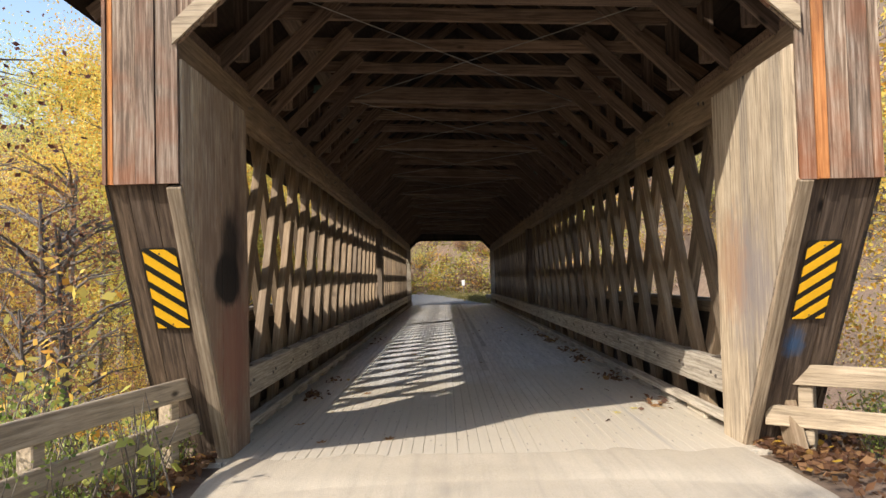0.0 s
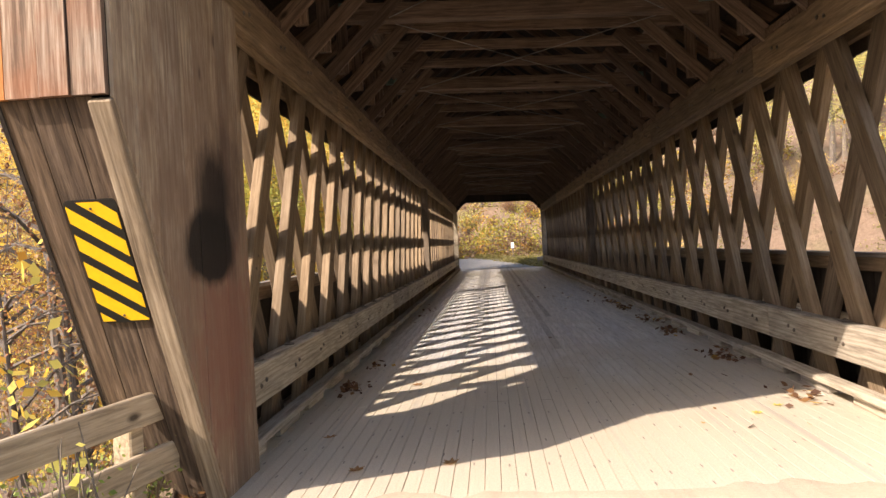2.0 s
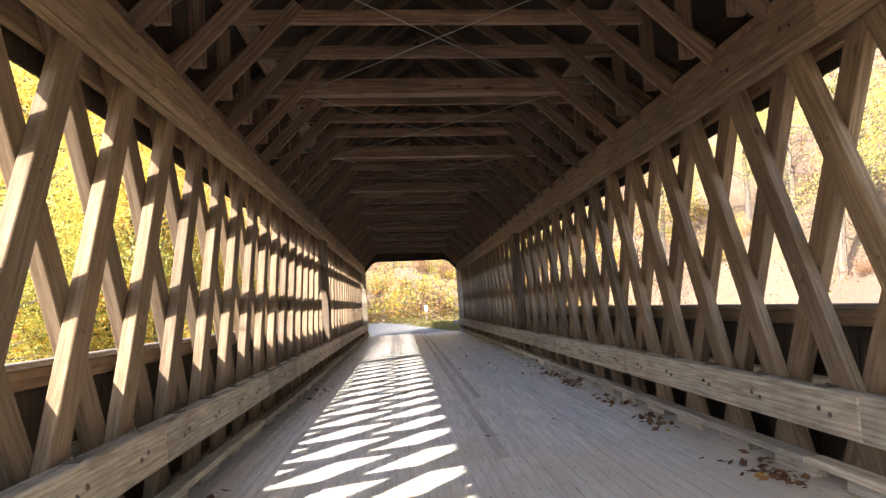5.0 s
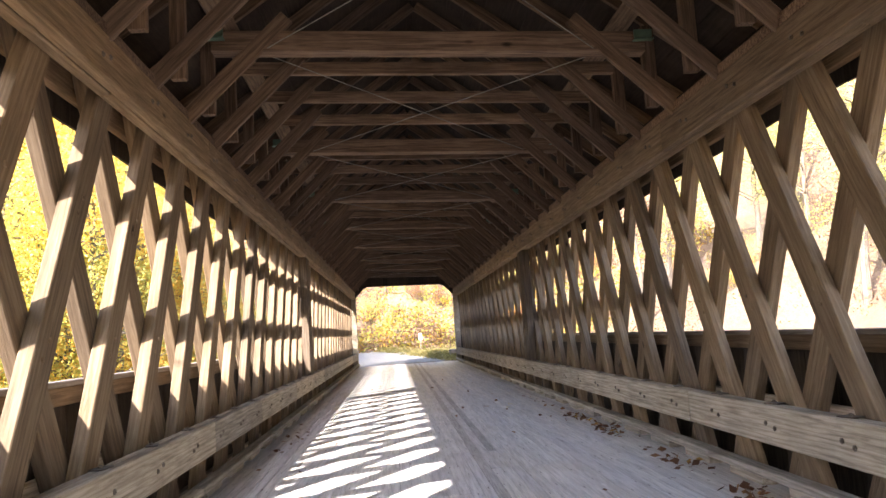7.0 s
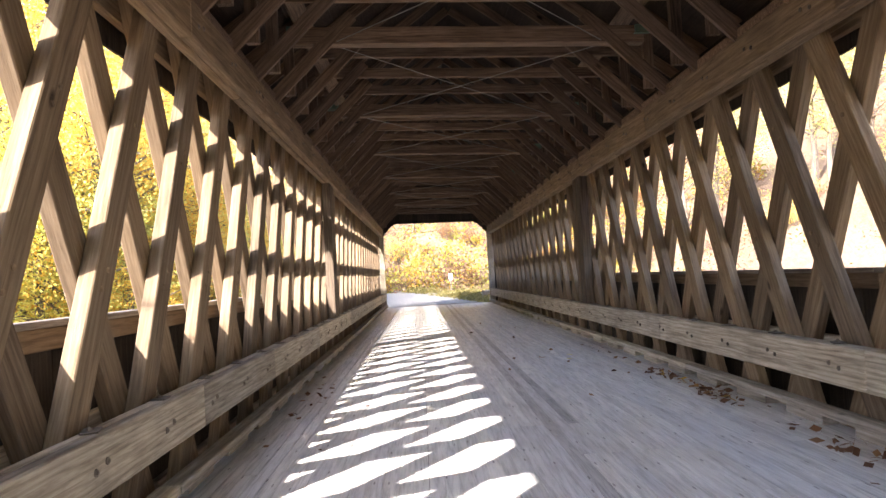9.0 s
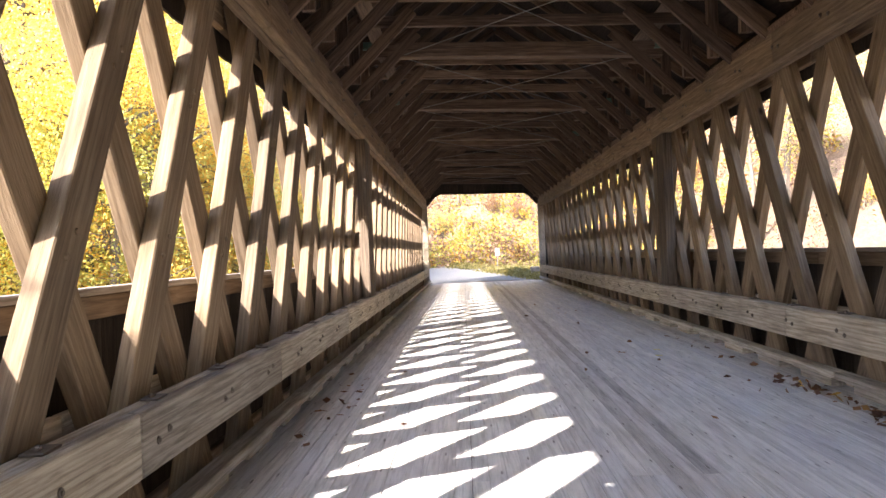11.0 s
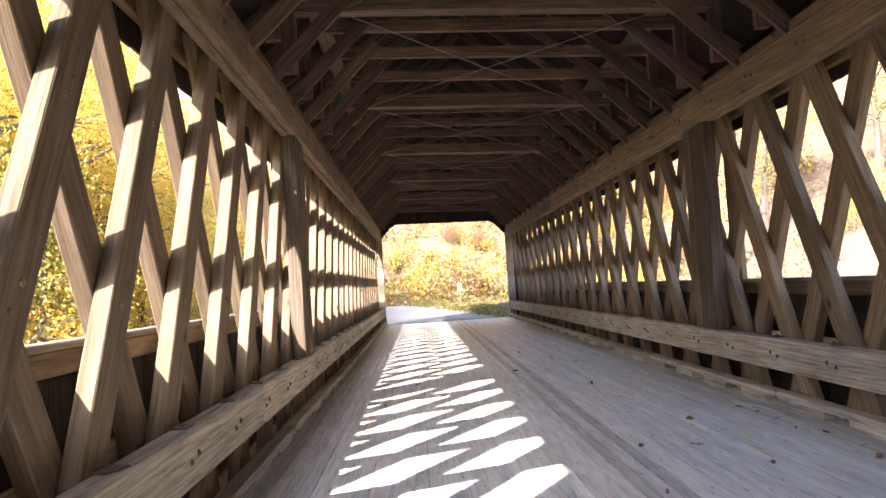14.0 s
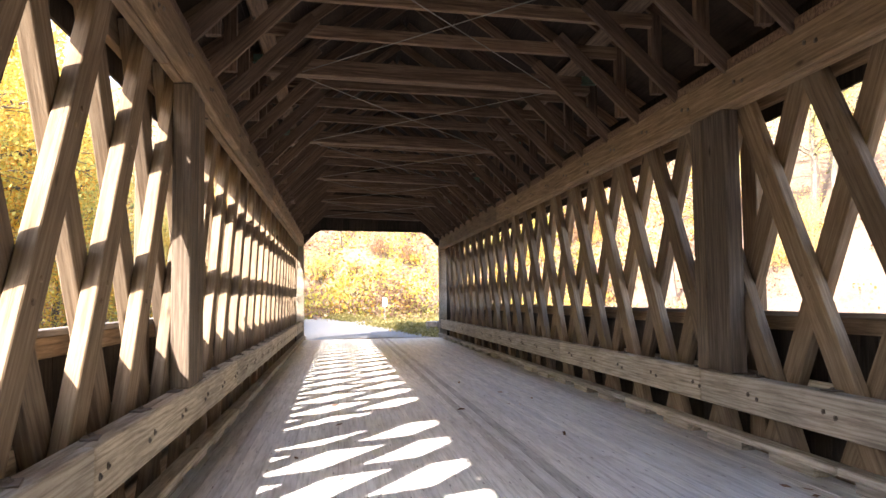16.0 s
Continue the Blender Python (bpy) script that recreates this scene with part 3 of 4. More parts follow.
def roof_frame():
    f = tagged(empty("roof_frame", 0, 28.0, 4.4), "dark timber roof frame with tie beams and knee braces", "roof frame", kind="structure")
    bigs = []
    for k in range(-9, 31):
        y = BIG0 + k * BAY
        if y < Y0 + 0.35 or y > Y1 - 0.2:
            continue
        big = k % 4 == 0
        if big:
            bigs.append(y)
            place("main_tie_beam", bigtie, f, pose(0, y, TIE_Z, 0, math.degrees(CANT), 0), "broad squared tie beam")
        else:
            place("tie_beam", tie, f, pose(0, y, TIE_Z + 0.135 + random.uniform(-0.012, 0.012), 0, math.degrees(CANT) + random.uniform(-0.25, 0.25), 0))
        for s in (-1, 1):
            place("knee_brace", brace, f, along((s * 2.63, y - 0.075, UPPER[s] + 0.38), (s * 1.55, y - 0.075, TIE_Z + 0.26 - s * CANT * 1.55), (0, 1, 0)))
            place("rafter", rafter, f, along((s * 3.46, y + 0.075, roof_z(3.46) - 0.10), (s * 0.03, y + 0.075, roof_z(0.03) - 0.10), (0, 1, 0)))
            zs = roof_z(2.42) - 0.19
            place("strut", timber(zs - UPPER[s] - 0.45, 0.14, 0.09, RAFTWOOD, "strut", 0.005), f, Matrix.Translation((s * 2.42, y + 0.075, (zs + UPPER[s] + 0.45) / 2)))
    # purlins under the rafters, in lengths
    for s in (-1, 1):
        for a in np.arange(Y0 + 0.3, Y1 - 1.0, 4.54):
            b = min(a + 4.52, Y1 - 0.2)
            place("purlin", timber(b - a, 0.22, 0.06, PURLINWOOD, "purlin", 0.005, 1), f, pose(s * 2.18, (a + b) / 2, roof_z(2.18) - 0.26, 0, s * 36.5, 0))
    # wall plates under the rafters
    for s in (-1, 1):
        me = timber(Y1 - Y0 - 0.4, 0.42, 0.10, ROOFWOOD, "wall_plate", 0.008, 1)
        place("wall_plate", me, f, Matrix.Translation((s * 2.80, (Y0 + Y1) / 2 + 0.1, UPPER[s] + 0.402)))
    # crossed tie rods between the main beams
    for a, b in zip(bigs, bigs[1:]):
        for s in (-1, 1):
            p, q = Vector((-1.75 * s, a + 0.12, TIE_Z - 0.09 + 1.75 * s * CANT)), Vector((1.75 * s, b - 0.12, TIE_Z - 0.09 - 1.75 * s * CANT))
            bm = bmesh.new()
            bmesh.ops.create_cone(bm, segments=6, radius1=0.006, radius2=0.006, depth=(q - p).length)
            place("tie_rod", mesh_of("tie_rod", bm, WIRE), f, along(p, q, (0, 0, 1)), "thin galvanised steel tie rod")
    # green steel shoes on the main beams
    for y in bigs:
        for s in (-1, 1):
            bm = bmesh.new()
            box(bm, -0.10, 0.10, -0.012, 0.012, -0.045, 0.045, 0.004)
            box(bm, -0.11, 0.11, -0.04, 0.04, -0.075, -0.062, 0.003)
            place("steel_shoe", mesh_of("steel_shoe", bm, GREENSTEEL), f, Matrix.Translation((s * 2.30, y - 0.16, TIE_Z + 0.06 - s * 2.3 * CANT)), "green painted steel shoe")


roof()
roof_frame()


# ---- portals ----
def prism(bm, pts, axis, a, b):
    """A flat polygon in the two other axes, given thickness from a to b along axis."""
    def at(p, v):
        return (v, p[0], p[1]) if axis == 0 else (p[0], v, p[1])
    lo = [bm.verts.new(at(p, a)) for p in pts]
    hi = [bm.verts.new(at(p, b)) for p in pts]
    bm.faces.new(lo)
    bm.faces.new(hi)
    for i in range(len(pts)):
        j = (i + 1) % len(pts)
        bm.faces.new((lo[i], lo[j], hi[j], hi[i]))
    bmesh.ops.recalc_face_normals(bm, faces=bm.faces)


KNEE = {-1: 2.47, 1: 2.38}
SIDES = {-1: (2.46, 3.07, 7.96, 8.64, 3.60), 1: (2.49, 3.15, 8.02, 8.50, 3.60)}


def lip_z(y, foot, knee):
    return knee - knee * (y - Y0) / (foot - Y0)


def portal():
    p = tagged(empty("portal", 0, Y0, 0), "weathered board portal of the bridge with red-brown bare streaks", "portal", kind="structure")
    for s, (jamb, outer, foot, wing_end, corner) in SIDES.items():
        knee = KNEE[s]

        def head(x):
            return min(4.42, corner + max(0.0, jamb - x) * 0.92)
        # upright boards over the front, cut along the chamfered head
        span = outer - jamb
        cuts = (0.30, 0.56, 0.86, 0.94) if s < 0 else (0.20, 0.34, 0.62, 0.88)
        edges = [0.0, 0.22, 0.43, 0.66, 0.86, 1.08, 1.30, 1.52, 1.74, 1.95, 2.13, 2.30, jamb, *(jamb + c * span for c in cuts), outer]
        for i, (a, b) in enumerate(zip(edges, edges[1:])):
            inside = b <= jamb + 0.001
            za, zb = (head(a), head(b)) if inside else (knee, knee)
            bm = bmesh.new()
            o = random.uniform(0.0, 0.012) + (0.016 if i % 3 == 1 else 0.0)
            g = 0.004
            prism(bm, [(s * (a + g), za), (s * (b - g), zb), (s * (b - g), roof_z(b) - 0.06), (s * (a + g), roof_z(a) - 0.06)], 1, Y0 - 0.03 - o, Y0)
            bare = i == (15 if s < 0 else 13)
            if bare:
                me = mesh_of("board", bm, REDCEDAR)
                place("board", me, p, None, "bare orange cedar board")
            else:
                part("board", bm, PORTAL, p)
        # chamfer trim and the beam behind it
        bm = bmesh.new()
        q = jamb + 0.03
        prism(bm, [(s * q, corner - 0.02), (s * (q - 0.88), corner + 0.79), (s * (q - 0.88), corner + 0.97), (s * q, corner + 0.16)], 1, Y0 - 0.080, Y0 - 0.05)
        part("head_trim", bm, FENCEWOOD, p)
        # boards of the sloping cheek under the overhang
        cheek = [jamb + 0.10, jamb + 0.24, jamb + 0.44, jamb + 0.60, outer]
        for a, b in zip(cheek, cheek[1:]):
            bm = bmesh.new()
            o = random.uniform(0.0, 0.012)
            prism(bm, [(Y0 + 0.004 + o, knee), (foot + o, -0.02), (foot + 0.06, -0.02), (Y0 + 0.06, knee)], 0, s * (a + 0.003), s * (b - 0.003))
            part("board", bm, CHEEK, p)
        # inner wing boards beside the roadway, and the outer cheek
        for x0, x1, y_end, mat in ((jamb - 0.028, jamb, wing_end, WINGWOOD), (outer - 0.03, outer, 8.9, SHADEDSIDING)):
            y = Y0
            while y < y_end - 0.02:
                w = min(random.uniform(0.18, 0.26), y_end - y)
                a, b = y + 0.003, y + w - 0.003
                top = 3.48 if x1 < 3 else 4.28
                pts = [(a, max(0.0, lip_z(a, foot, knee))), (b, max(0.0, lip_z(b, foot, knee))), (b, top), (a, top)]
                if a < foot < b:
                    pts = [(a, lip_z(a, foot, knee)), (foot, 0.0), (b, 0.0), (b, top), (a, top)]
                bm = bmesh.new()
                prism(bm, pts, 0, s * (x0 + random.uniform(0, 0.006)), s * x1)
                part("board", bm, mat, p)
                y += w
        # edge timbers down the jamb and beside the upper boards
        bm = bmesh.new()
        box(bm, -0.06, 0.06, -0.035, 0.035, -1.37, 1.37, 0.006)
        place("jamb_edge", mesh_of("jamb_edge", bm, JAMBWOOD), p, along((s * (jamb + 0.045), foot - 0.01, 0.0), (s * (jamb + 0.045), Y0 - 0.01, knee), (1, 0, 0)))
    # far portal boards
    q = tagged(empty("portal", 0, Y1 + 0.2, 0), "dark inner face of the far bridge portal", "portal", kind="structure")
    edges = [0.0, 0.22, 0.43, 0.66, 0.86, 1.08, 1.30, 1.52, 1.74, 1.95, 2.17, 2.38, 2.58, 2.80, 3.05, 3.30, 3.5]
    for s in (-1, 1):
        for a, b in zip(edges, edges[1:]):
            o = 0.004 * (edges.index(a) % 2)
            za, zb = (min(4.10, 3.52 + (2.58 - v) * 1.1) + 0.02 * -s * v if b < 2.6 else -0.1 for v in (a, b))
            bm = bmesh.new()
            prism(bm, [(s * a, za), (s * (b + 0.012), zb), (s * (b + 0.012), roof_z(b) - 0.06), (s * a, roof_z(a) - 0.06)], 1, Y1 + 0.2 + o, Y1 + 0.23 + o)
            part("board", bm, SHADEDSIDING, q)


portal()


def sign(side, xc, zc):
    """A hazard marker screwed to the sloping cheek."""
    foot = SIDES[side][2]
    e = tagged(new("hazard_sign"), "black and yellow striped hazard marker on the portal boards", "sign", "hazard signs")
    knee = KNEE[side]
    z = Vector((0.0, Y0 - foot, knee)).normalized()
    x = Vector((1, 0, 0))
    y = z.cross(x)
    yc = Y0 + (foot - Y0) * (knee - zc) / knee
    m = Matrix((x, y, z)).transposed().to_4x4()
    m.translation = Vector((xc, yc, zc)) - y * 0.012
    e.matrix_basis = m
    w, h, step, slope = 0.295, 0.78, 0.169, 0.80 * side
    bm = bmesh.new()
    box(bm, -w / 2, w / 2, -0.003, 0.003, -h / 2, h / 2)
    up = [ed for ed in bm.edges if abs(ed.verts[0].co.y - ed.verts[1].co.y) > 0.005]
    bmesh.ops.bevel(bm, geom=up, offset=0.03, segments=4, affect="EDGES", profile=0.5)
    ob = new("plate", mesh_of("plate", bm, BLACK))
    ob.parent = e
    for k in range(-5, 6):
        bm = bmesh.new()
        c, u = k * step + 0.03, w / 2 - 0.010
        prism(bm, [(-u, c - slope * u - 0.049), (u, c + slope * u - 0.049), (u, c + slope * u + 0.049), (-u, c - slope * u + 0.049)], 1, -0.006, -0.0035)
        for zz in (1, -1):
            bmesh.ops.bisect_plane(bm, geom=bm.verts[:] + bm.edges[:] + bm.faces[:], plane_co=(0, 0, zz * (h / 2 - 0.012)), plane_no=(0, 0, zz), clear_outer=True)
        if len(bm.faces) < 3:
            bm.free()
            continue
        ob = new("stripe", mesh_of("stripe", bm, YELLOW))
        ob.parent = e
    for zz in (-0.34, 0.34):
        bm = bmesh.new()
        bmesh.ops.create_cone(bm, segments=8, radius1=0.008, radius2=0.007, depth=0.008, cap_ends=True, matrix=pose(0, -0.008, zz, 90))
        ob = new("screw", mesh_of("screw", bm, STEEL))
        ob.parent = e


sign(-1, -2.735, 1.63)
sign(1, 2.81, 1.57)


# ---- approach fences ----
def fence(name, a, b, z_low, z_high, label):
    a, b = Vector(a), Vector(b)
    f = tagged(empty(name, a.x, a.y, 0), label, "fence")
    d = (b - a).normalized()
    ang = math.degrees(math.atan2(d.y, d.x))
    n = (b - a).length
    for z in (z_low, z_high):
        me = timber(n, 0.045, 0.19, FENCEWOOD, "plank", 0.008, 0)
        c = (a + b) / 2
        place("plank", me, f, pose(c.x, c.y, z, 0, 0, ang))
    nrm = Vector((-d.y, d.x)) * (0.09 if a.x > 0 else -0.09)
    k = 0.35
    while k < n:
        c = a + d * k + nrm
        me = timber(1.4, 0.13, 0.13, FENCEWOOD, "post", 0.01)
        place("post", me, f, pose(c.x, c.y, z_high + 0.06 - 0.7, 0, 0, ang))
        k += 1.7


fence("fence", (-2.70, 7.78), (-3.80, 2.1), 0.37, 0.72, "grey two-plank guard fence overgrown with weeds")
fence("fence", (2.63, 7.85), (5.9, 5.2), 0.31, 0.70, "weathered two-plank guard fence at the bridge mouth")


# ---- trees and undergrowth ----
def leaf_mesh(name, pts, size, material, rng, flat=0.0):
    """Many small two-faced leaves of random turn, at the given places."""
    n = len(pts)
    u = rng.normal(size=(n, 3))
    if flat:
        u[:, 2] *= 1 - flat
    u /= np.linalg.norm(u, axis=1)[:, None]
    w = rng.normal(size=(n, 3))
    if flat:
        w[:, 2] *= 1 - flat
    w -= u * np.sum(u * w, axis=1)[:, None]
    w /= np.linalg.norm(w, axis=1)[:, None]
    s = size * rng.uniform(0.6, 1.4, size=(n, 1))
    v = np.empty((n, 4, 3))
    v[:, 0], v[:, 1] = pts - u * s, pts + w * s * 0.62
    v[:, 2], v[:, 3] = pts + u * s, pts - w * s * 0.62
    me = bpy.data.meshes.new(name)
    me.vertices.add(n * 4)
    me.vertices.foreach_set("co", v.reshape(-1))
    me.loops.add(n * 4)
    me.loops.foreach_set("vertex_index", np.arange(n * 4))
    me.polygons.add(n)
    me.polygons.foreach_set("loop_start", np.arange(n) * 4)
    me.update(calc_edges=True)
    me.materials.append(material)
    return me


def limb(bm, p, q, r0, r1, seg=6):
    m = along(p, q, (1, 0.3, 0.1))
    n = (Vector(q) - Vector(p)).length
    bmesh.ops.create_cone(bm, segments=seg, radius1=r0, radius2=r1, depth=n, matrix=m)


def tree_proto(name, seed, height, spread, leaves, size, material, label, bare=0.0, low=0.3):
    rng = np.random.default_rng(seed)
    t = tagged(empty(name), label, "tree")
    bm = bmesh.new()
    lean = rng.uniform(-0.05, 0.05, 2) * height
    top = (lean[0], lean[1], height * 0.9)
    p = Vector((0, 0, -0.5))
    knots = [p]
    for k in range(1, 6):
        f = k / 5
        knots.append(Vector((top[0] * f + rng.uniform(-.1, .1), top[1] * f + rng.uniform(-.1, .1), top[2] * f)))
    r = 0.018 * height + 0.03
    for k in range(5):
        limb(bm, knots[k], knots[k + 1], r * (1 - k * 0.17), r * (1 - (k + 1) * 0.17), 7)
    tips = []
    for k in range(22):
        f = rng.uniform(low, 0.98)
        a = rng.uniform(0, 6.283)
        base = Vector((top[0] * f, top[1] * f, top[2] * f))
        reach = spread * (0.45 + 0.55 * math.sin(math.pi * min(1, max(0, (f - low) / (1 - low) * 0.85 + 0.12)))) * rng.uniform(0.6, 1.1)
        tip = base + Vector((math.cos(a) * reach, math.sin(a) * reach, reach * rng.uniform(0.1, 0.6)))
        mid = base.lerp(tip, 0.5) + Vector((0, 0, 0.08 * reach))
        limb(bm, base, mid, r * 0.30, r * 0.18, 5)
        limb(bm, mid, tip, r * 0.18, 0.008, 4)
        for j in range(4):
            tips.append((base.lerp(tip, rng.uniform(0.45, 1.08)) + Vector(rng.normal(0, 0.12 * spread, 3)), reach))
            limb(bm, mid, tips[-1][0], r * 0.08, 0.005, 3)
    part("trunk", bm, BARK, t)
    cs = np.array([q[0] for q in tips])
    n = leaves
    pick = rng.integers(0, len(cs), n)
    rad = 0.17 * spread
    pts = cs[pick] + rng.normal(size=(n, 3)) * rad * rng.uniform(0.5, 1.5, size=(len(cs), 1))[pick]
    place("crown", leaf_mesh("crown", pts, size, material, rng), t)
    return t


def bush_proto(name, seed, height, leaves, size, material, label):
    rng = np.random.default_rng(seed)
    t = tagged(empty(name), label, "bush")
    bm = bmesh.new()
    tips = []
    for k in range(34):
        a, reach = rng.uniform(0, 6.283), rng.uniform(0.2, 0.9) * height * 0.6
        b = Vector((rng.normal(0, 0.15 * height), rng.normal(0, 0.15 * height), -0.2))
        tip = b + Vector((math.cos(a) * reach, math.sin(a) * reach, height * rng.uniform(0.5, 1.1)))
        limb(bm, b, tip, 0.012 * height, 0.003, 4)
        tips += [b.lerp(tip, f) for f in (0.4, 0.6, 0.8, 0.95)]
    tagged(part("stem", bm, BARK, t), kind="stuff")
    cs = np.array(tips)
    pts = cs[rng.integers(0, len(cs), leaves)] + rng.normal(size=(leaves, 3)) * 0.09 * height
    place("foliage", leaf_mesh("foliage", pts, size, material, rng), t)
    return t


protos = [
    (tree_proto("tree", 1, 13.0, 4.2, 17000, 0.050, GOLD, "tall maple with golden autumn leaves"), 1.0),
    (tree_proto("tree", 2, 10.0, 3.6, 15000, 0.047, GOLD, "golden-leaved tree on the creek bank"), 1.0),
    (tree_proto("tree", 3, 12.0, 3.8, 15000, 0.048, LIME, "yellow-green tree turning in autumn"), 1.0),
    (tree_proto("tree", 4, 11.0, 3.4, 1800, 0.06, RUST, "nearly bare tree with a few russet leaves"), 1.0),
]
bushes = [
    bush_proto("bush", 11, 2.2, 3600, 0.030, LIME, "yellow-green shrub beside the road"),
    bush_proto("bush", 12, 1.8, 3000, 0.030, RUST, "russet shrub on the bank"),
    bush_proto("bush", 13, 2.4, 3400, 0.032, GOLD, "golden shrub at the foot of the wood"),
    bush_proto("bush", 14, 2.0, 500, 0.035, RUST, "tangle of bare twigs on the hillside"),
]
TREES = {0: [], 1: [], 2: [], 3: []}
rng = np.random.default_rng(5)


def plant(proto, x, y, s, first):
    m = Matrix.Translation((x, y, hill(x, y) - 0.1)) @ Matrix.Rotation(rng.uniform(0, 6.283), 4, "Z")
    if first:
        proto.matrix_basis = m
        ob = proto
    else:
        ob = copy_thing(proto, m)
    ob.scale = (s, s, s * rng.uniform(0.9, 1.1))
    return ob


def wood_lot(count, area, kinds, lo, hi, store, group):
    """Scatter things over an area where test says they may stand."""
    made = 0
    while made < count:
        x, y = area()
        k = kinds[int(rng.integers(0, len(kinds)))]
        proto = store[k]
        first = "planted" not in proto
        proto["planted"] = 1
        ob = plant(proto, x, y, rng.uniform(lo, hi), first)
        ob["group"] = group
        made += 1


tp = [p for p, _ in protos]
# left bank, right hillside, far hillside, behind
for k in range(44):
    d = 7 + 26 * rng.uniform(0, 1) ** 1.2
    x, y = -3 - d, rng.uniform(8, 74)
    proto = tp[int(rng.choice([0, 0, 1, 2, 2]))]
    size = 12.5
    top = 1.0 + rng.uniform(0.72, 0.92) * d
    if -x > 0.44 * (y - 0.4) and y < 66:
        top = min(top, 1.2 + 0.18 * max(y, 10.0))
    scale = min(1.7, (top - hill(x, y)) / size)
    first = "planted" not in proto
    proto["planted"] = 1
    plant(proto, x, y, scale, first)["group"] = "trees on the creek bank"
wood_lot(34, lambda: (rng.uniform(15, 48), rng.uniform(-2, 62)), (2, 3, 3, 3, 3, 3, 3, 3), 0.7, 1.1, tp, "trees on the hillside")
wood_lot(22, lambda: (rng.uniform(-34, 26), rng.uniform(70, 100)), (0, 2, 3, 3, 1), 0.7, 1.1, tp, "trees beyond the road")
wood_lot(12, lambda: (rng.uniform(-12, 10), rng.uniform(67, 80)), (0, 1, 2, 3), 0.35, 0.6, tp, "saplings beyond the road")
wood_lot(8, lambda: (rng.choice([-1, 1]) * rng.uniform(8, 26), rng.uniform(-30, -6)), (0, 1, 2), 0.8, 1.1, tp, "trees behind the road")
wood_lot(3, lambda: (rng.uniform(8.5, 13), rng.uniform(12, 18)), (1,), 0.7, 0.9, tp, "trees beside the bridge")
for k in range(16):
    d = rng.uniform(6.5, 11)
    x, y = -3 - d, rng.uniform(30, 58)
    plant(tp[int(rng.choice([0, 2, 2]))], x, y, (1.0 + 0.82 * d - hill(x, y)) / 12.5, False)["group"] = "trees on the creek bank"
for k in range(16):
    d = rng.uniform(10.5, 16)
    y = rng.uniform(max(28.0, (d + 3) / 0.42), 62)
    x = -3 - d
    plant(tp[int(rng.choice([0, 0, 1, 2, 2]))], x, y, (1.0 + 0.98 * d - hill(x, y)) / 12.5, False)["group"] = "trees on the creek bank"
for x, y, k in ((-7.6, 15.5, 0.62), (-9.4, 18.0, 0.8), (-6.9, 12.8, 0.5), (-11.0, 21.5, 0.85), (-12.5, 19.0, 0.75)):
    plant(tp[3], x, y, k, False)["group"] = "trees on the creek bank"
shade_tree = copy_thing(tp[1], Matrix.Translation((-5.0, -1.7, -0.4)))
shade_tree["group"] = "trees behind the road"
wood_lot(40, lambda: (-rng.uniform(5.0, 18), rng.uniform(6, 50)), (0, 0, 2, 3), 0.7, 1.3, bushes, "shrubs by the creek")
wood_lot(26, lambda: (rng.uniform(9, 30), rng.uniform(4, 58)), (1, 3, 3, 2), 0.6, 1.2, bushes, "shrubs on the hillside")
wood_lot(76, lambda: (rng.uniform(-16, 16), 63.5 + rng.uniform(0, 18)), (0, 0, 1, 1, 2, 3), 0.6, 1.1, bushes, "shrubs beyond the road")


def thicket(name, count, area, material, size, tall, seed, label):
    """Undergrowth over a slope: uncountable small leaves in drifts, on thin upright twigs."""
    g = np.random.default_rng(seed)
    pts = []
    while len(pts) < count:
        x, y = area(g)
        f = noise.noise((x * 0.28, y * 0.28, seed * 3.7))
        if f < g.uniform(-0.35, 0.25):
            continue
        h = max(0.02, (f + 0.4) * tall * 1.4)
        for k in range(12):
            pts.append((x + g.normal(0, 0.25), y + g.normal(0, 0.25), hill(x, y) + h * g.uniform(0, 1) ** 0.8))
    ob = place(name, leaf_mesh(name, np.array(pts), size, material, g))
    tagged(ob, label, "undergrowth", kind="stuff")


def far_slope(g):
    return g.uniform(-26, 22), 61 + 34 * g.uniform(0, 1) ** 1.4


def verge(g):
    y = g.uniform(50.5, 62)
    return 2.2 - 0.42 * max(0.0, y - 52.5) + 12 * g.uniform(0, 1) ** 1.6, y


def right_slope(g):
    return 9 + 34 * g.uniform(0, 1) ** 1.3, g.uniform(2, 60)


def left_slope(g):
    return -4.4 - 26 * g.uniform(0, 1) ** 1.5, g.uniform(2.5, 60)


thicket("undergrowth", 44000, far_slope, TANBRUSH, 0.09, 1.6, 1, "russet and tan undergrowth on the hillside beyond the road")
thicket("undergrowth", 34000, far_slope, OLIVE, 0.09, 1.7, 2, "yellow-green undergrowth on the hillside beyond the road")
thicket("undergrowth", 22000, far_slope, AMBER, 0.10, 1.9, 3, "golden saplings on the hillside beyond the road")
thicket("grass", 24000, verge, GRASS, 0.05, 0.35, 8, "pale grass on the verge beyond the bridge")
thicket("undergrowth", 44000, right_slope, TANBRUSH, 0.06, 0.9, 4, "russet leaf drifts on the sunlit bank")
thicket("undergrowth", 12000, right_slope, GRASS, 0.07, 0.8, 5, "dry grasses on the sunlit bank")
thicket("undergrowth", 5000, lambda g: (g.uniform(6, 13), g.uniform(8, 58)), GOLD, 0.06, 1.6, 9, "golden and green brush at the foot of the bank")
thicket("undergrowth", 30000, left_slope, GRASS, 0.06, 1.3, 6, "dry weeds and grasses on the creek bank")
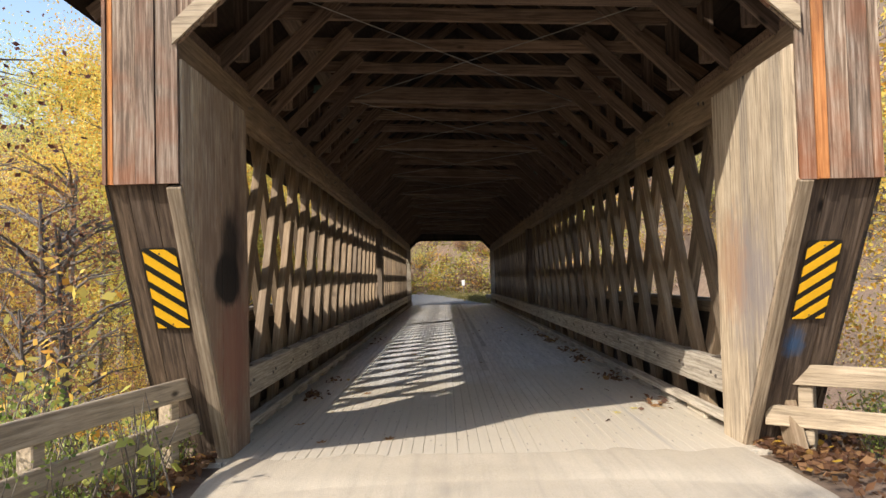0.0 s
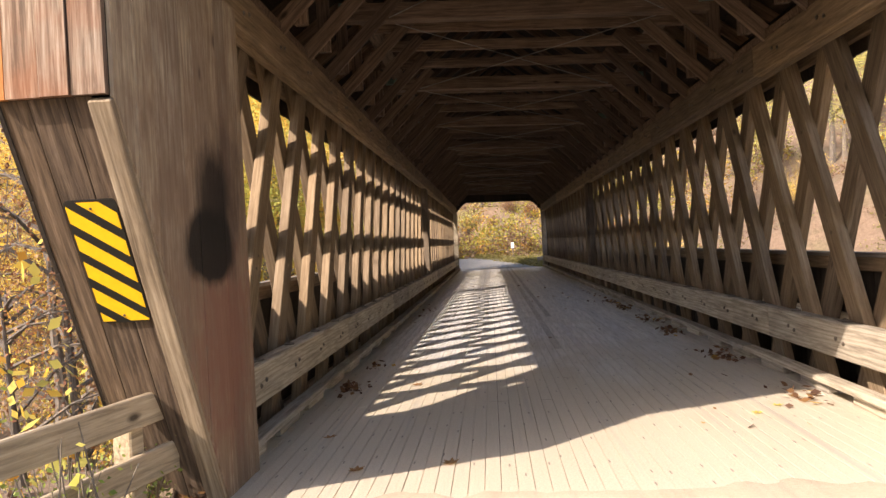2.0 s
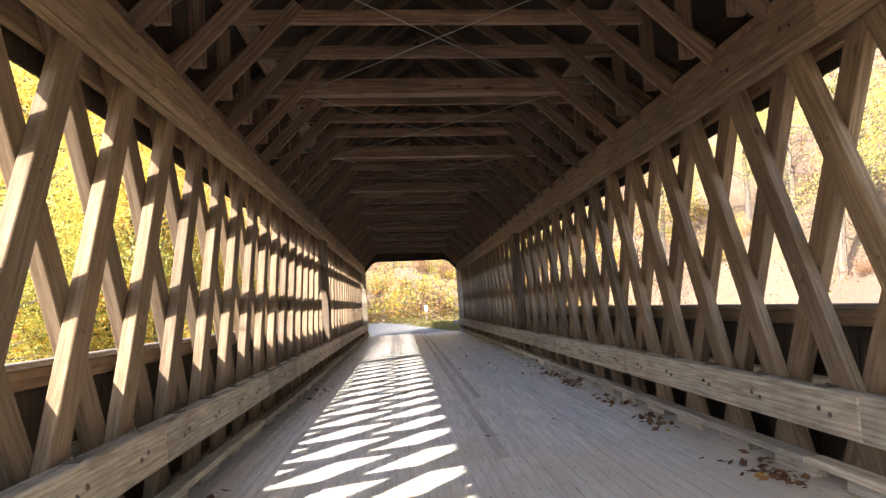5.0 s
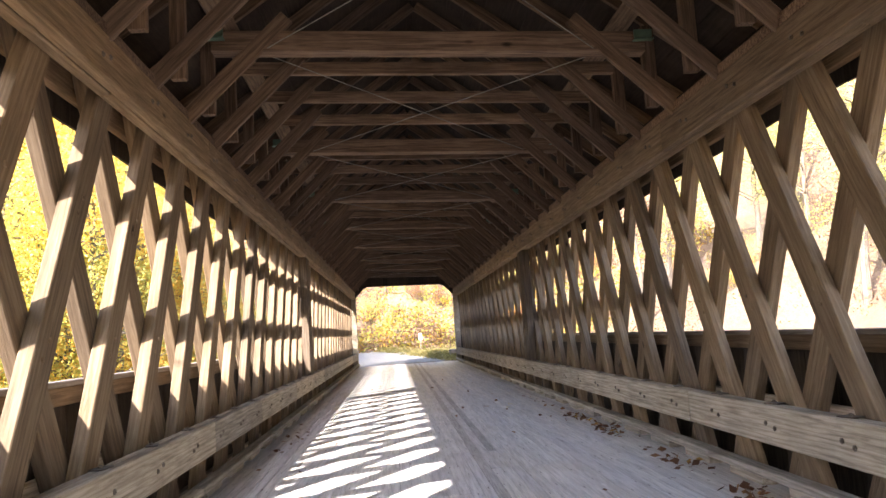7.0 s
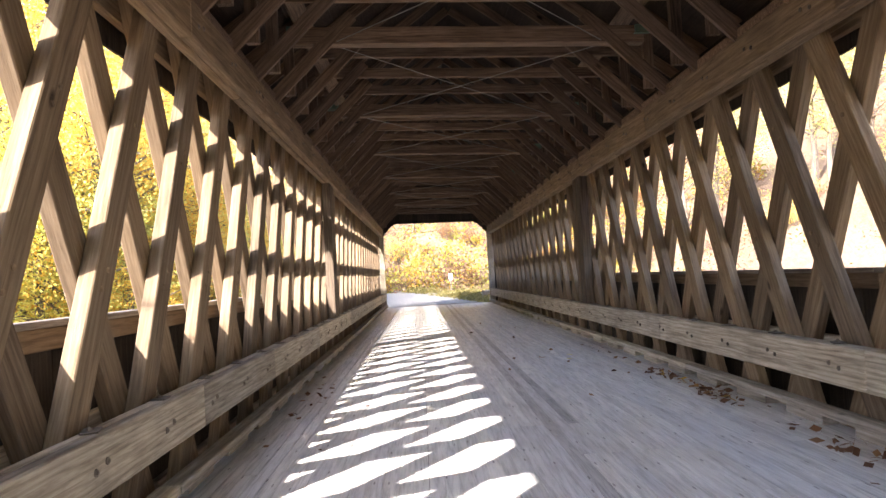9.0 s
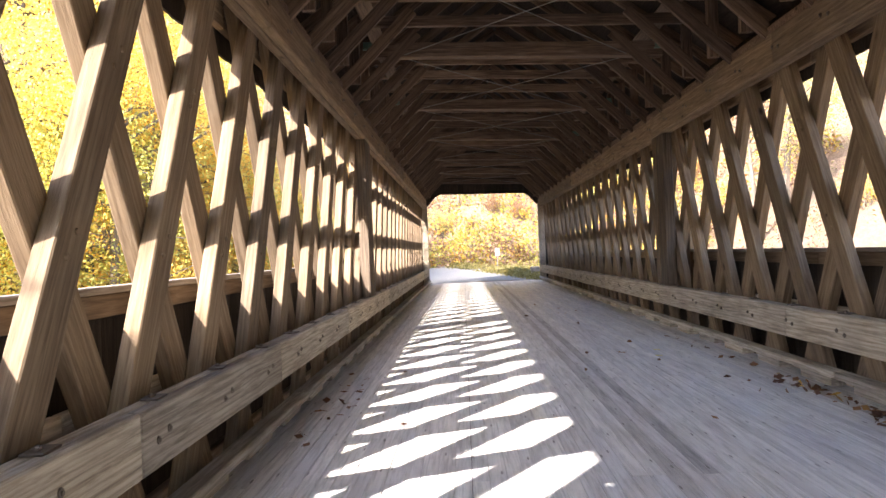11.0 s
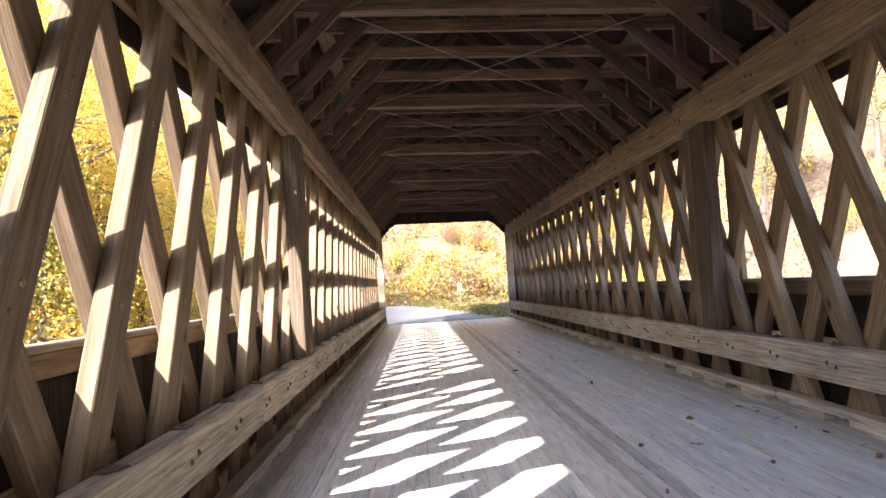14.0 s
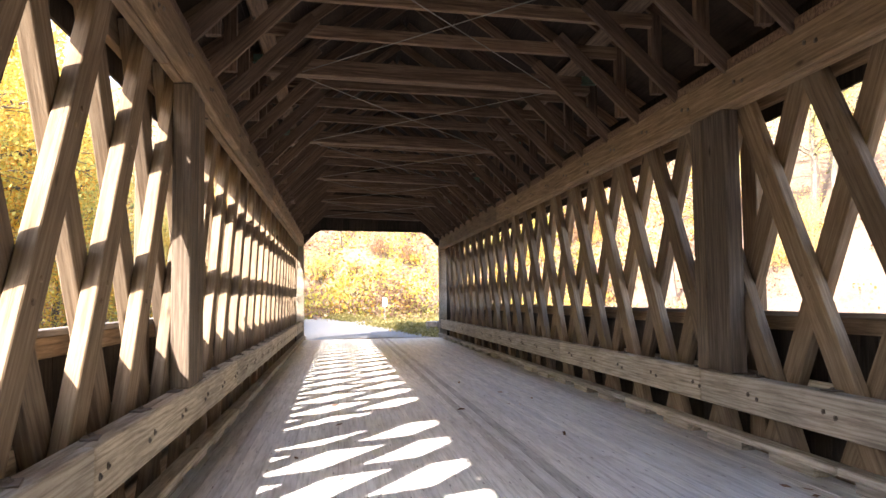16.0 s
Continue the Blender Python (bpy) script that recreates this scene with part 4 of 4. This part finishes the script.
thicket("undergrowth", 16000, left_slope, GOLD, 0.07, 1.8, 7, "golden brush on the creek bank")


# ---- small things ----
def sand_drift():
    """Sand carried onto the deck: a thin sheet with a ragged far edge."""
    bm = bmesh.new()
    last = None
    nx = 60
    for j in range(14):
        row = []
        for i in range(nx + 1):
            x = -2.42 + 4.84 * i / nx
            far = 7.95 + 0.25 * noise.noise((x * 1.3, 2.0, 0.0)) + 0.12 * noise.noise((x * 5.0, 7.0, 0.0))
            y = 6.6 + (far - 6.6) * j / 13
            z = 0.010 * (1 - j / 13) + 0.004 + 0.003 * noise.noise((x * 3, y * 3, 1.0)) - (0.012 if j == 13 else 0.0) - max(0.0, 0.05 - 0.0125 * j)
            row.append(bm.verts.new((x, y, z)))
        if last:
            for i in range(nx):
                bm.faces.new((last[i], last[i + 1], row[i + 1], row[i]))
        last = row
    ob = place("sand", mesh_of("sand", bm, ROAD))
    for p in ob.data.polygons:
        p.use_smooth = True
    tagged(ob, "pale sand tracked onto the first deck planks", "sand", kind="structure")


sand_drift()


def road_sign(x, y):
    z = hill(x, y)
    t = tagged(empty("road_sign", x, y, z), "small white road sign on a thin steel post", "sign")
    bm = bmesh.new()
    box(bm, x - 0.025, x + 0.025, y - 0.02, y + 0.02, z - 0.3, z + 1.32, 0.003)
    part("post", bm, WIRE, t)
    bm = bmesh.new()
    box(bm, x - 0.11, x + 0.11, y - 0.03, y - 0.024, z + 0.88, z + 1.30, 0.002)
    part("plate", bm, WHITE, t, "blank white plate")


def abutment(x, y):
    t = tagged(empty("stone_wall", x, y, -0.2), "rough grey stone block wall at the bridge end", "wall")
    g = np.random.default_rng(3)
    for r in range(3):
        for c in range(3):
            bm = bmesh.new()
            w = g.uniform(0.36, 0.46)
            vs = box(bm, x + c * 0.45, x + c * 0.45 + w, y - 0.25, y + 0.25, -0.25 + r * 0.27, r * 0.27 + 0.005, 0.03)
            for v in bm.verts:
                v.co += Vector(g.uniform(-0.012, 0.012, 3))
            part("stone", bm, STONE, t)


road_sign(1.0, 58.5)
abutment(2.40, 52.6)


def deck_leaves():
    """Drifts of brown leaves along the curbs and single ones over the deck."""
    g = np.random.default_rng(9)
    pts = []
    for x, y, n, rx, ry in ((2.3, 20.1, 60, 0.09, 0.4), (2.3, 15.7, 36, 0.09, 0.25), (2.3, 12.9, 60, 0.09, 0.25), (2.3, 17.4, 34, 0.09, 0.4),
                            (-2.3, 11.75, 44, 0.09, 0.22), (-2.25, 13.2, 14, 0.10, 0.3), (2.3, 21.8, 40, 0.1, 0.5), (2.3, 10.4, 40, 0.12, 0.3), (-2.2, 21.6, 24, 0.08, 0.9), (2.2, 25.5, 20, 0.08, 1.5)):
        for k in range(n):
            pts.append((x + g.normal(0, rx), y + g.normal(0, ry), 0.012 + abs(g.normal(0, 0.02))))
    for k in range(46):
        side = g.choice([1, 1, 1, -1])
        pts.append((side * abs(g.normal(1.6, 0.5)), g.uniform(9, 34), 0.012))
    pts = np.array([q for q in pts if abs(q[0]) < 2.5])
    ob = place("fallen_leaves", leaf_mesh("fallen_leaves", pts, 0.045, FALLEN, g, flat=0.75))
    tagged(ob, "curled brown fallen leaves along the curbs", "leaves", kind="stuff")
    pts = []
    for k in range(1500):
        s = g.choice([-1, 1])
        pts.append((s * (2.55 + abs(g.normal(0, 0.6))), 8.25 - abs(g.normal(0, 1.0)), 0.02 + abs(g.normal(0, 0.02)) ))
    ob = place("fallen_leaves", leaf_mesh("fallen_leaves", np.array(pts), 0.05, FALLEN, g, flat=0.6))
    tagged(ob, "drifts of brown leaves at the portal feet", "leaves", kind="stuff")


deck_leaves()


def single_leaf(x, y, material, label, size):
    bm = bmesh.new()
    n = 12
    c = bm.verts.new((0, 0, 0.004))
    ring = [bm.verts.new((math.cos(k / n * 6.283) * size * (1.0 if k % 2 else 0.55), math.sin(k / n * 6.283) * size * (1.0 if k % 2 else 0.6), 0.012 * (k % 2))) for k in range(n)]
    for k in range(n):
        bm.faces.new((c, ring[k], ring[(k + 1) % n]))
    ob = place("leaf", mesh_of("leaf", bm, material), None, pose(x, y, 0.008, 4, 3, x * 70))
    tagged(ob, label, "leaf", "single leaves")


for x, y in ((0.9, 6.2), (1.93, 10.06), (1.66, 9.8), (1.62, 24.74), (1.51, 24.18)):
    single_leaf(x, y, GOLD, "yellow maple leaf lying on the sandy deck", 0.055)
for x, y in ((-0.98, 8.61), (-1.67, 8.51), (-2.08, 9.51), (-1.54, 11.85), (1.12, 24.6)):
    single_leaf(x, y, FALLEN, "brown curled leaf lying on the deck", 0.07)

# dark-leaved bough over the road's edge
DARKLEAF = leafy("dark_red_leaves", [(0.0, (0.05, 0.02, 0.025)), (1.0, (0.22, 0.08, 0.05))])
bough = tree_proto("tree", 21, 9.0, 3.2, 1300, 0.055, DARKLEAF, "dark-leaved tree hanging over the portal", low=0.42)
bough.matrix_basis = Matrix.Translation((-10.6, 12.6, -2.6))
bough.scale = (1.2, 1.2, 1.15)

# weeds at the fence
weed = bush_proto("weed", 31, 0.9, 900, 0.022, GREENLEAF, "green leafy weed growing through the fence")
weed.matrix_basis = Matrix.Translation((-3.25, 6.1, -0.1))
for x, y, k in ((-3.0, 6.9, 0.8), (-3.5, 5.4, 1.0), (-2.95, 7.6, 0.7), (3.6, 7.5, 0.7), (4.3, 7.1, 0.8), (-3.8, 6.6, 1.2), (-4.4, 7.6, 1.3), (4.0, 8.2, 0.9)):
    w = copy_thing(weed, Matrix.Translation((x, y, -0.1)) @ Matrix.Rotation(x * 9, 4, "Z"))
    w.scale = (k, k, k)
    w["group"] = weed["group"] = "weeds along the fences"

vine = bush_proto("vine", 33, 1.05, 70, 0.055, LIME, "pale yellow-green vine climbing the fence end")
vine.matrix_basis = Matrix.Translation((-2.92, 6.75, -0.1))


# ---- deck planks ----
def deck():
    d = tagged(empty("floor", 0, 28, 0), "pale worn lengthwise deck planks of the bridge", "floor", kind="structure")
    bm = bmesh.new()
    box(bm, -2.75, 2.75, 7.75, Y1 + 0.1, -0.24, -0.062)
    part("underlayer", bm, SHADEDSIDING, d)
    w = 0.111
    n = 49
    meshes = {}
    for i in range(n):
        x = -2.72 + (i + 0.5) * (5.44 / n)
        y = 7.75
        first = True
        while y < Y1 - 0.3:
            length = random.choice((3.6, 4.8, 6.0, 7.2)) if not first else random.choice((1.8, 3.0, 4.2, 5.4))
            first = False
            if y + length > Y1 - 1.0:
                length = Y1 + 0.1 - y
            worn = i in (27, 29) and y > 14
            key = (round(length, 2), worn)
            if key not in meshes:
                meshes[key] = timber(length - 0.006, w - 0.0035, 0.06, DECKWORN if worn else DECKWOOD, "plank", 0.002, 1)
            place("plank", meshes[key], d, Matrix.Translation((x, y + length / 2, -0.031 + random.uniform(-0.002, 0.002))))
            y += length


deck()
